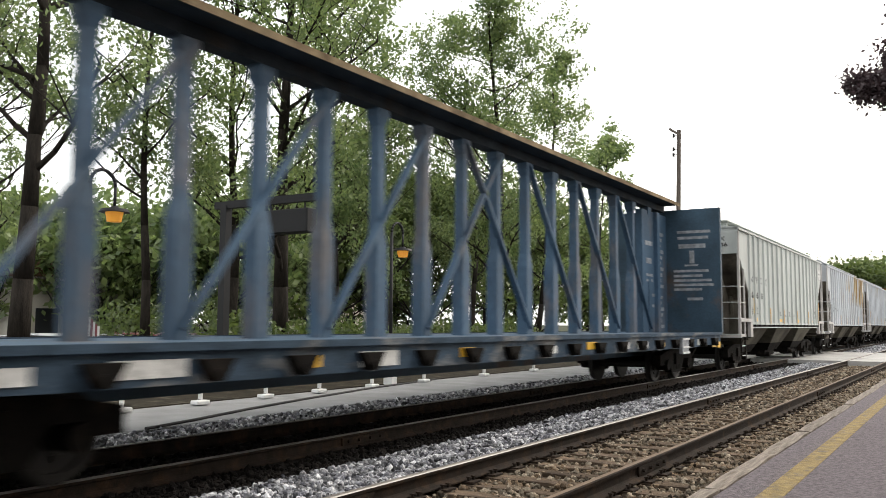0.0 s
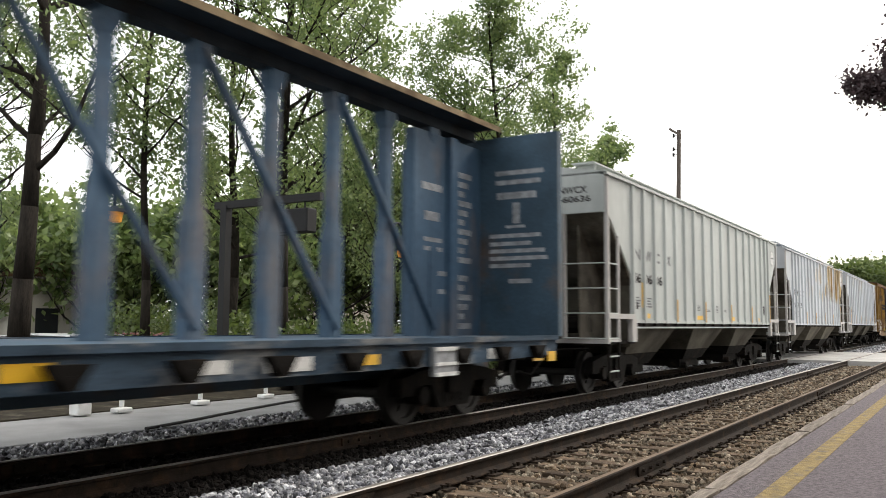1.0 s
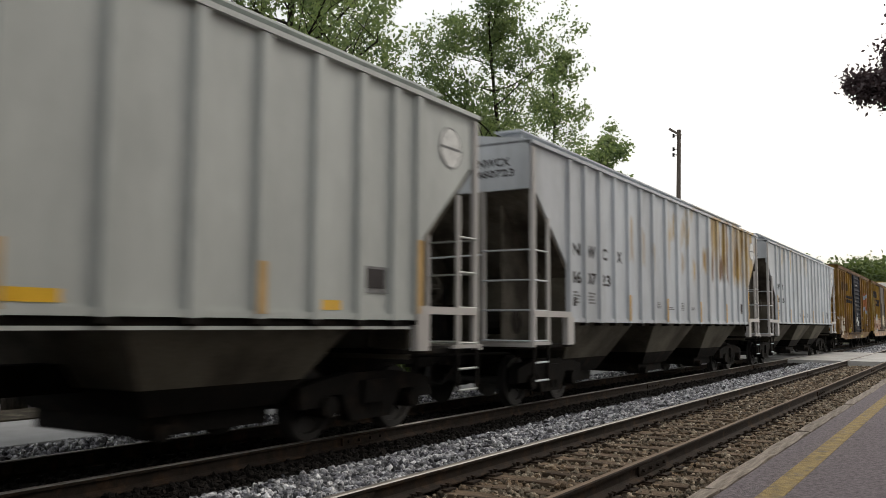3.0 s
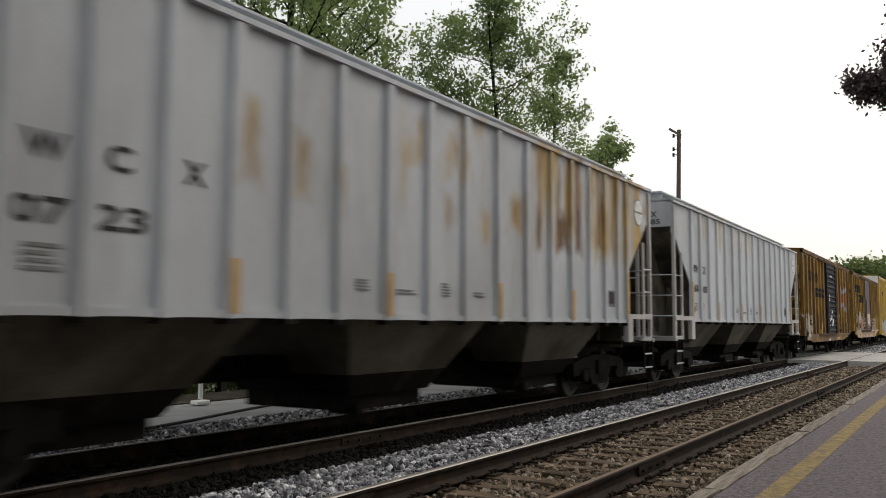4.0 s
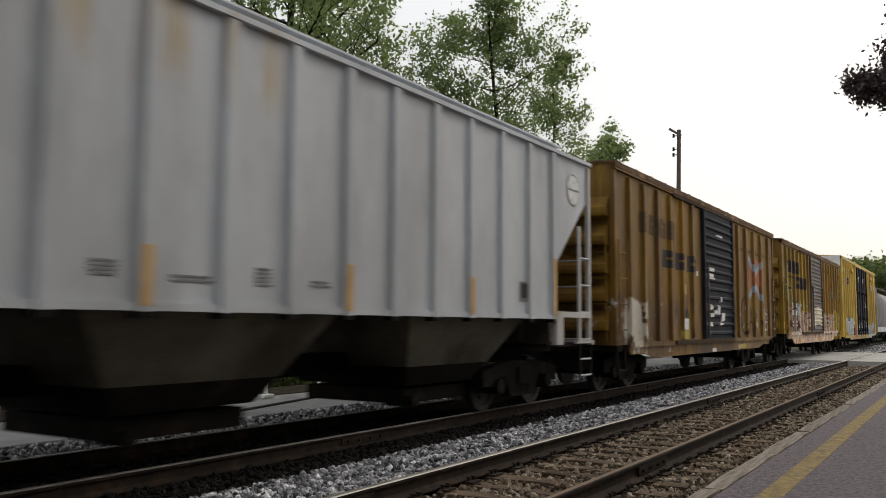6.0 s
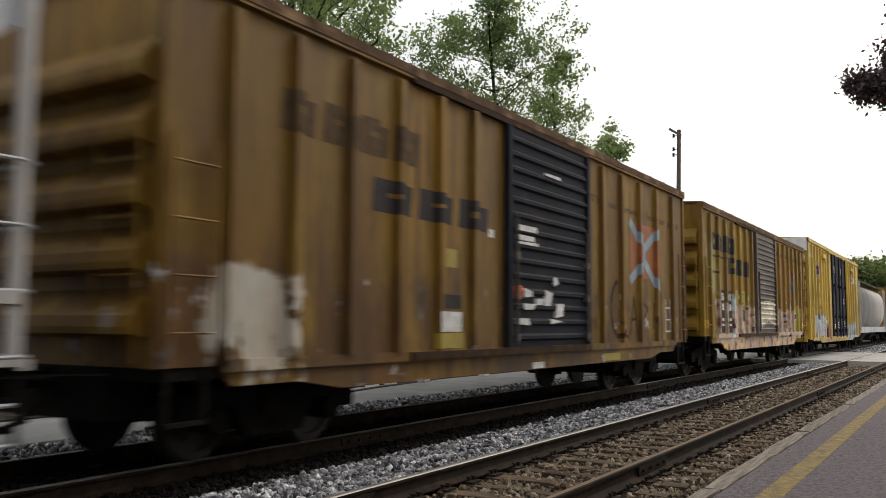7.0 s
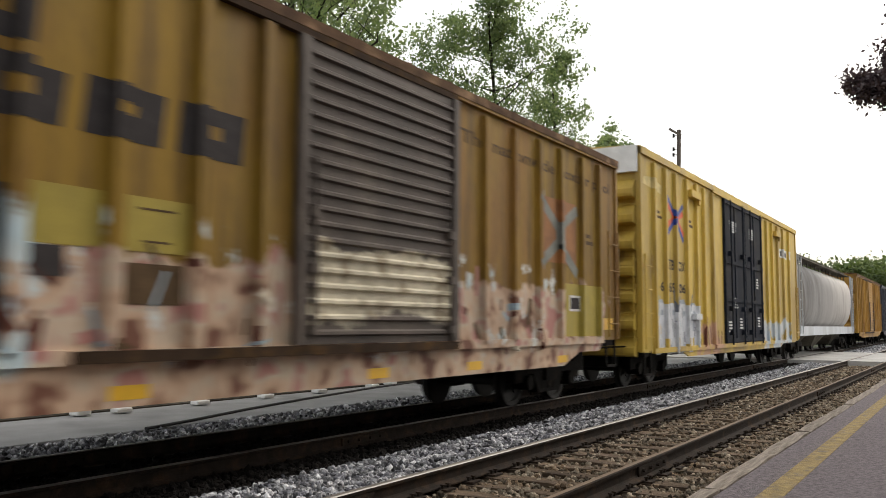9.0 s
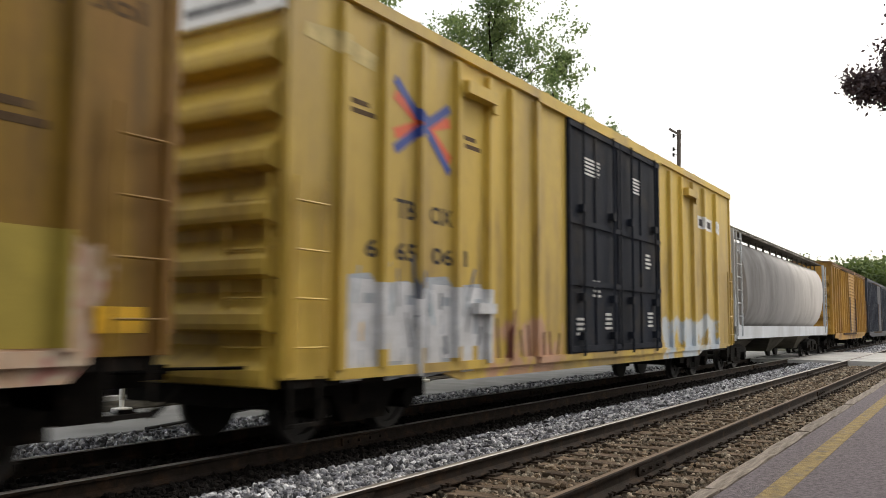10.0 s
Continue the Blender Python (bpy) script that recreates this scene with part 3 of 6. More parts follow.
for x, y in ((-0.1, -0.05), (0.1, 0.05), (-0.1, 0.05), (0.1, -0.05)):
    box(bm, x - 0.012, x + 0.012, y - 0.012, y + 0.012, 0.02, 0.055)
    box(bm, x - 0.022, x + 0.022, y - 0.018, y + 0.018, 0.048, 0.062)
PLATE = mesh_of("tie_plate", bm, M["rail_side"])
for tr, cx, last in ((near_track, XN, 38.4), (far_track, XF, 30.0)):
    y = 1.6
    while y < last:
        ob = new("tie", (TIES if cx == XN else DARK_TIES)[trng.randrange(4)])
        ob.parent = tr
        yy = y + trng.uniform(-0.03, 0.03)
        ob.matrix_basis = pose(cx + trng.uniform(-0.06, 0.06), yy, -0.196 + trng.uniform(-0.006, 0.004), 0, 0, trng.uniform(-1.5, 1.5))
        if cx == XN:
            for s in (-1, 1):
                pl = new("tie_plate", PLATE)
                pl.parent = tr
                pl.matrix_basis = pose(cx + s * 0.753, yy, -0.197)
        y += 0.5


# ---- freight cars: local y runs from the leading end to the rear, x = 0 is the track centre ----
WHEELS = []
WR = 0.42


def side_frame(bm, x, y):
    pr = [(-1.35, 0.42), (-1.35, 0.66), (-0.95, 0.74), (-0.45, 0.80), (0.45, 0.80), (0.95, 0.74), (1.35, 0.66), (1.35, 0.42), (1.0, 0.42), (0.92, 0.55), (0.62, 0.55), (0.42, 0.22), (-0.42, 0.22), (-0.62, 0.55), (-0.92, 0.55), (-1.0, 0.42)]
    prism(bm, [(y + a, b) for a, b in pr], "x", x - 0.09, x + 0.09)
    for s in (-1, 1):
        rod(bm, (x - 0.14, y + s * 0.88, WR), (x + 0.16, y + s * 0.88, WR), 0.13, 12)
        for k in (-0.13, 0.05):
            rod(bm, (x + 0.03, y + 0.13 * s + k, 0.28), (x + 0.03, y + 0.13 * s + k, 0.55), 0.075, 8)


def wheelset_mesh():
    bm = bmesh.new()
    for s in (-1, 1):
        prof = [(0.68, 0.455), (0.705, 0.455), (0.72, WR), (0.81, WR - 0.004), (0.81, 0.33), (0.775, 0.32), (0.76, 0.14), (0.80, 0.12), (0.80, 0.075)]
        rings = []
        for x, r in prof:
            rings.append([bm.verts.new((s * x, r * math.cos(2 * math.pi * i / 28), r * math.sin(2 * math.pi * i / 28))) for i in range(28)])
        for p, q in zip(rings, rings[1:]):
            for i in range(28):
                j = (i + 1) % 28
                bm.faces.new((p[i], p[j], q[j], q[i]))
        bm.faces.new(rings[0])
        for k in range(4):
            a = k * math.pi / 2
            box(bm, s * 0.765 - 0.012, s * 0.765 + 0.025, 0.2 * math.cos(a) - 0.03, 0.2 * math.cos(a) + 0.03, 0.2 * math.sin(a) - 0.03, 0.2 * math.sin(a) + 0.03)
    rod(bm, (-0.98, 0, 0), (0.98, 0, 0), 0.075, 12)
    return mesh_of("wheelset", bm, M["wheel"])


WHEELSET = wheelset_mesh()


def truck(car, y):
    bm = bmesh.new()
    side_frame(bm, 1.0, y)
    side_frame(bm, -1.0, y)
    box(bm, -1.15, 1.15, y - 0.22, y + 0.22, 0.42, 0.70)
    box(bm, -0.25, 0.25, y - 0.25, y + 0.25, 0.70, 0.86)
    for s in (-1, 1):
        box(bm, -0.8, 0.8, y + s * 0.35 - 0.05, y + s * 0.35 + 0.05, 0.33, 0.45)
        for w in (-1, 1):
            box(bm, w * 0.74 - 0.06, w * 0.74 + 0.06, y + s * 0.42 - 0.03, y + s * 0.42 + 0.03, 0.28, 0.55)
    tr = part("truck", bm, M["truck"], car, "grimy two-axle truck")
    for s in (-1, 1):
        w = new("wheelset", WHEELSET)
        w.parent = tr
        w.matrix_basis = pose(0, y + s * 0.88, WR)
        WHEELS.append((w, y + s * 0.88))
    return tr


def coupler(car, L):
    for y, s in ((0, -1), (L, 1)):
        bm = bmesh.new()
        box(bm, -0.09, 0.09, y - 0.3 * s - 0.3, y - 0.3 * s + 0.3, 0.72, 0.98)
        box(bm, -0.07, 0.07, min(y, y + s * 0.55), max(y, y + s * 0.55), 0.78, 0.94)
        box(bm, -0.13, 0.13, min(y + s * 0.52, y + s * 0.8), max(y + s * 0.52, y + s * 0.8), 0.72, 1.0)
        rod(bm, (0.3, y + s * 0.1, 0.7), (0.22, y + s * 0.45, 0.42), 0.03, 6)
        rod(bm, (0.22, y + s * 0.45, 0.42), (0.15, y + s * 0.85, 0.5), 0.03, 6)
        rod(bm, (0.2, y + s * 0.25, 0.9), (1.35, y + s * 0.25, 0.95), 0.02, 6)
        part("coupler", bm, M["truck"], car)


def clip(poly, y0, y1):
    """The part of a (y, z) polygon between two values of y."""
    for lim, sign in ((y0, 1), (y1, -1)):
        out = []
        for i, p in enumerate(poly):
            q = poly[(i + 1) % len(poly)]
            a, b = sign * (p[0] - lim), sign * (q[0] - lim)
            if a >= 0:
                out.append(p)
            if a * b < 0:
                k = a / (a - b)
                out.append((p[0] + k * (q[0] - p[0]), p[1] + k * (q[1] - p[1])))
        poly = out
        if len(poly) < 3:
            return []
    return poly


def sign_shape(car, poly, material, W, ribs=(), proud=0.105, lift=0.0, name="painted_mark", label=""):
    """A coat of paint on a car's side, one sheet that climbs over the posts in its way."""
    cuts = sorted({q for y in ribs for q in (y - 0.0703, y - 0.055, y + 0.055, y + 0.0703)})

    def depth(y):
        d = min((abs(y - r) for r in ribs), default=9)
        post = proud * min(1, max(0, (0.075 - d) / 0.02)) + 0.004
        return W + lift + max(0.0285, post)
    lo, hi = min(p[0] for p in poly), max(p[0] for p in poly)
    edges = [lo - 0.001] + [q for q in cuts if lo < q < hi] + [hi + 0.001]
    bm = bmesh.new()
    for y0, y1 in zip(edges, edges[1:]):
        p = clip(poly, y0, y1)
        if len(p) >= 3:
            bm.faces.new([bm.verts.new((depth(y), y, z)) for y, z in p])
    bmesh.ops.remove_doubles(bm, verts=bm.verts, dist=0.0008)
    ob = part(name, bm, material, car, label)
    return ob


def rect(y0, y1, z0, z1):
    return [(y0, z0), (y1, z0), (y1, z1), (y0, z1)]


def bar(p, q, w):
    """A slanted bar between two (y, z) points."""
    d = (Vector(q) - Vector(p)).normalized()
    n = Vector((-d.y, d.x)) * (w / 2)
    return [tuple(Vector(p) - n), tuple(Vector(q) - n), tuple(Vector(q) + n), tuple(Vector(p) + n)]


def lettering(car, text, y0, y1, z0, z1, material, W, label="", on_end=False):
    """Letters on a side (y0 to y1), or on a leading end (x from y0 to y1, at y = W)."""
    cu = bpy.data.curves.new("lettering", "FONT")
    cu.body, cu.size, cu.extrude, cu.resolution_u, cu.offset = text, 1.0, 0.004, 3, 0.022
    tmp = new("lettering", cu)
    me = bpy.data.meshes.new_from_object(tmp.evaluated_get(bpy.context.evaluated_depsgraph_get()))
    bpy.data.objects.remove(tmp)
    co = np.array([v.co[:] for v in me.vertices])
    lo, hi = co.min(0), co.max(0)
    for v, c in zip(me.vertices, co):
        along, up = y0 + (c[0] - lo[0]) / (hi[0] - lo[0]) * (y1 - y0), z0 + (c[1] - lo[1]) / (hi[1] - lo[1]) * (z1 - z0)
        v.co = (along, W - 0.004 - c[2] * 0.5, up) if on_end else (W + 0.026 + c[2] * 0.5, along, up)
    me.materials.clear()
    me.materials.append(material)
    ob = new("lettering", me)
    ob.parent = car
    return tagged(ob, label)


def bars(car, y0, y1, z0, z1, n, material, W, seed=0, lift=0.0):
    """Unreadable small writing: n plain lines of uneven length."""
    r = random.Random(seed + int(y0 * 100) + n)
    h = (z1 - z0) / n
    for k in range(n):
        bm = bmesh.new()
        e = y1 - (y1 - y0) * r.uniform(0, 0.35)
        prism(bm, rect(y0 + r.uniform(0, 0.1) * (y1 - y0), e, z0 + k * h + h * 0.2, z0 + k * h + h * 0.75), "x", W + 0.02 + lift, W + 0.028 + lift)
        part("stencil_line", bm, material, car)


def car_thing(name, y0, label, category="freight car", group="cars of the freight train"):
    c = thing(name, label, category, group, pose(XF, y0, 0))
    CARS.append((c, y0))
    return c


CARS = []


def ladder(car, x0, y0, x1, y1, z0, z1, material, n, w=0.045):
    bm = bmesh.new()
    for x, y in ((x0, y0), (x1, y1)):
        box(bm, x - w / 2, x + w / 2, y - w / 2, y + w / 2, z0, z1)
    for i in range(n):
        z = z0 + (z1 - z0) * (i + 0.5) / n
        rod(bm, (x0, y0, z), (x1, y1, z), 0.014, 6)
    return part("ladder", bm, material, car)


STAKES = (1.67, 2.38, 3.12, 3.9, 4.7, 5.5, 6.33, 7.26, 8.18, 9.13, 10.1, 11.07, 12.0, 12.85, 13.7, 14.48, 15.17, 15.69)


STAKES_LATER = (1.67, 2.51, 3.39, 4.27, 5.2, 6.12, 7.06, 7.99, 8.92, 9.85, 10.77, 11.71, 12.65, 13.6, 14.55, 15.45)


def hopper_car(y0, L, label, side, stakes, S=1.47, head=3.62):
    c = car_thing("hopper_car", y0, label)
    T, W = 4.42, SIDE - 0.09
    a, b = 1.62, L - 1.62
    # side sheets with cut-away ends
    for s in (1, -1):
        bm = bmesh.new()
        poly = [(0.12, T - 0.02), (0.12, 3.62), (0.3, 3.62), (a, 2.42), (a, S), (b, S), (b, 2.42), (L - 0.3, 3.62), (L - 0.12, 3.62), (L - 0.12, T - 0.02)]
        prism(bm, poly, "x", s * W - 0.02, s * W + 0.02)
        part("side_sheet", bm, side, c)
        for i, y in enumerate(stakes):
            bm = bmesh.new()
            prism(bm, [(s * W, y - 0.095), (s * (W + 0.075), y - 0.062), (s * (W + 0.075), y + 0.062), (s * W, y + 0.095)], "z", S - 0.03, T - 0.07)
            st = part("stake", bm, side, c)
            if s > 0:
                bm = bmesh.new()
                box(bm, W - 0.05, W + 0.075, y - 0.085, y + 0.085, S - 0.08, S - 0.025)
                part("stake_foot", bm, M["truck"], st)
            if s > 0 and i in ((4, 7, 10, 13, 17) if len(stakes) > 16 else (0, 3, 6, 9, 12, 15)):
                bm = bmesh.new()
                box(bm, W + 0.073, W + 0.0785, y - 0.062, y + 0.062, S + 0.02, S + (1.0 if i in (0, 15, 17) else 0.55))
                part("primer_patch", bm, M["tan"], st, "tan primer on a side stake")
        bm = bmesh.new()
        box(bm, s * W - 0.06, s * W + 0.085, 0.1, L - 0.1, T - 0.06, T)
        box(bm, s * W - 0.05, s * W + 0.055, a - 0.1, b + 0.1, S - 0.02, S + 0.05)
        part("chord", bm, side, c)
    # roof with running boards and hatches
    bm = bmesh.new()
    prism(bm, [(-W - 0.05, T - 0.03), (W + 0.05, T - 0.03), (W + 0.05, T + 0.01), (0.5, T + 0.18), (-0.5, T + 0.18), (-W - 0.05, T + 0.01)], "y", 0.1, L - 0.1)
    part("roof", bm, side, c)
    bm = bmesh.new()
    for x in (-0.95, 0.95):
        box(bm, x - 0.25, x + 0.25, 0.5, L - 0.5, T + 0.27, T + 0.30)
        for k in range(12):
            y = 0.7 + (L - 1.4) * k / 11
            box(bm, x - 0.2, x + 0.2, y - 0.03, y + 0.03, T + 0.02, T + 0.27)
    part("running_board", bm, side, c)
    bm = bmesh.new()
    box(bm, -0.35, 0.35, 0.9, L - 0.9, T + 0.16, T + 0.24)
    part("roof_hatch", bm, side, c)
    # ends: white head panel, sloping sheet, frame
    for y, s in ((0, 1), (L, -1)):
        bm = bmesh.new()
        box(bm, -W - 0.02, W + 0.02, min(y + 0.1 * s, y + 0.16 * s), max(y + 0.1 * s, y + 0.16 * s), head, T)
        part("head_panel", bm, side, c)
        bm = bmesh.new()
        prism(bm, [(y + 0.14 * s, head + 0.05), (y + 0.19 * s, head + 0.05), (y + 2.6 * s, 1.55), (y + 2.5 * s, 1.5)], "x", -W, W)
        part("slope_sheet", bm, M["end_grime_shade"], c)
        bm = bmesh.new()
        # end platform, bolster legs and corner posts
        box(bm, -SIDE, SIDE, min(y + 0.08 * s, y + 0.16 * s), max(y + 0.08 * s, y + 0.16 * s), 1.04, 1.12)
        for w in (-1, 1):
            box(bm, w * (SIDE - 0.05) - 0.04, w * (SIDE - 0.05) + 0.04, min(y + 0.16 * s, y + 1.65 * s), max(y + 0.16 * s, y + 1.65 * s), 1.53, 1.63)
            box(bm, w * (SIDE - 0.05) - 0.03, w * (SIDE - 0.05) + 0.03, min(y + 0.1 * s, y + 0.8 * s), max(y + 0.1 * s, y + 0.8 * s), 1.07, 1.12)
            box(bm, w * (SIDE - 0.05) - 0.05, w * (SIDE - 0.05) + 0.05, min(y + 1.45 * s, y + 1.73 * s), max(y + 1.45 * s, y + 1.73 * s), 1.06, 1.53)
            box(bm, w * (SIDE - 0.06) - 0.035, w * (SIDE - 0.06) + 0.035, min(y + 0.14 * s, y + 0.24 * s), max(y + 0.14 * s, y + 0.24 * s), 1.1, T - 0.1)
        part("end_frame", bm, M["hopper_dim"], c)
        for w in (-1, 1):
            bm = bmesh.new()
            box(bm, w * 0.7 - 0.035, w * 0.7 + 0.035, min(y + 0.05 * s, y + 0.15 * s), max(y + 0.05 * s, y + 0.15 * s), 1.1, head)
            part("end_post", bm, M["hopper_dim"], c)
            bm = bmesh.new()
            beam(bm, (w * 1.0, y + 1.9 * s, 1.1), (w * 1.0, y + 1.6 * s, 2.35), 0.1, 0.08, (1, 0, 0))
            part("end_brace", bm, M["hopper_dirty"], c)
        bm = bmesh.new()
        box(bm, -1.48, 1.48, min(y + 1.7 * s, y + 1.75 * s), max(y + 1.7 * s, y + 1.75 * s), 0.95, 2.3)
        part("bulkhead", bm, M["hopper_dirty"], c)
        # dark plates added to block the view through the open end
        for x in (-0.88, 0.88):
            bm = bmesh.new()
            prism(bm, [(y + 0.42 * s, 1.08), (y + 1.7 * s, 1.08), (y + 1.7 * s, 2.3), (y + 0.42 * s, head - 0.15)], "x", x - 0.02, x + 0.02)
            part("shear_plate", bm, M["end_grime_shade"], c)
        bm = bmesh.new()
        box(bm, -0.95, -0.45, min(y + 0.7 * s, y + 1.2 * s), max(y + 0.7 * s, y + 1.2 * s), 1.08, 1.75)
        part("brake_cylinder_box", bm, M["truck"], c, bevel=0.06)
        bm = bmesh.new()
        for k in range(20):
            a0, a1 = k * math.pi / 10, (k + 1) * math.pi / 10
            rod(bm, (-0.35 + 0.27 * math.cos(a0), y + 0.02 * s, 2.0 + 0.27 * math.sin(a0)), (-0.35 + 0.27 * math.cos(a1), y + 0.02 * s, 2.0 + 0.27 * math.sin(a1)), 0.018, 5)
        for k in range(3):
            a0 = k * 2 * math.pi / 3
            rod(bm, (-0.35, y + 0.05 * s, 2.0), (-0.35 + 0.27 * math.cos(a0), y + 0.02 * s, 2.0 + 0.27 * math.sin(a0)), 0.014, 5)
        rod(bm, (-0.35, y + 0.02 * s, 2.0), (-0.35, y + 0.2 * s, 2.0), 0.1, 10)
        part("hand_brake", bm, M["end_grime_shade"], c)
        bm = bmesh.new()
        box(bm, -SIDE + 0.1, SIDE - 0.1, min(y + 0.12 * s, y + 1.9 * s), max(y + 0.12 * s, y + 1.9 * s), 1.02, 1.08)
        rod(bm, (0.2, y + 0.9 * s, 1.45), (0.9, y + 0.9 * s, 1.45), 0.22, 12)
        rod(bm, (-0.3, y + 0.5 * s, 1.1), (-0.3, y + 0.5 * s, 2.1), 0.05, 8)
        part("end_platform", bm, M["truck"], c)
        bm = bmesh.new()
        box(bm, SIDE - 0.05, SIDE - 0.005, y + 0.7 * s - 0.035, y + 0.7 * s + 0.035, 1.08, 3.18)
        part("ladder_post", bm, M["hopper_dim"], c)
        for z in (2.61, 2.12, 1.63, 1.14):
            bm = bmesh.new()
            rod(bm, (SIDE - 0.03, y + 0.16 * s, z), (SIDE - 0.03, y + 0.7 * s, z), 0.016, 6)
            part("ladder_rung", bm, side, c)
            bm = bmesh.new()
            rod(bm, (SIDE - 0.06, y + 0.08 * s, z), (0.7, y + 0.05 * s, z), 0.016, 6)
            part("ladder_rung", bm, side, c)
        bm = bmesh.new()
        rod(bm, (-SIDE + 0.06, y + 0.03 * s, 2.5), (0.7, y + 0.03 * s, 2.55), 0.018, 6)
        part("end_handrail", bm, side, c)
        for k in (0.17, 0.7):
            bm = bmesh.new()
            box(bm, SIDE - 0.05, SIDE - 0.01, y + k * s - 0.02, y + k * s + 0.02, 0.48, 1.06)
            part("step_post", bm, M["truck"], c)
        for z in (0.5, 0.79):
            bm = bmesh.new()
            rod(bm, (SIDE - 0.03, y + 0.17 * s, z), (SIDE - 0.03, y + 0.7 * s, z), 0.018, 6)
            part("step_rung", bm, side, c)
    # three bays with open gaps between them
    for k in range(3):
        m = L / 2 + (k - 1) * 4.7 - 0.45
        ya, yb = m - 1.64, m + 1.64
        def ring(k):
            hx, ha, hb = W - 0.02 - k * (W - 0.97), ya + k * (m - 0.9 - ya), yb + k * (m + 0.9 - yb)
            return [(-hx, ha), (hx, ha), (hx, hb), (-hx, hb)]
        # each bay's lower part is near-black: grime and shade put into its colour
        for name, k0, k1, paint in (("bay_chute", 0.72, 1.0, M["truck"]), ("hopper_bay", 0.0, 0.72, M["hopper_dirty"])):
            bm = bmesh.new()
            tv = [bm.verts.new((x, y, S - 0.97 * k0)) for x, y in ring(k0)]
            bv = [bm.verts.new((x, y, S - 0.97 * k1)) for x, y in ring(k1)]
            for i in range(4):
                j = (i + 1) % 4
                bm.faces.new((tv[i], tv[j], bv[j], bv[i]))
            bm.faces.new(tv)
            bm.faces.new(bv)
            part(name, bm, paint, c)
        bm = bmesh.new()
        box(bm, -0.85, 0.85, m - 0.85, m + 0.85, 0.3, 0.5)
        rod(bm, (0.5, m - 0.7, 0.34), (1.0, m - 0.7, 0.34), 0.09, 8)
        part("outlet_gate", bm, M["truck"], c)
    bm = bmesh.new()
    box(bm, -0.2, 0.2, 0.2, L - 0.2, 0.72, 1.0)
    part("center_sill", bm, M["truck"], c)
    for y in (1.95, L - 1.95):
        truck(c, y)
    coupler(c, L)
    return c, W


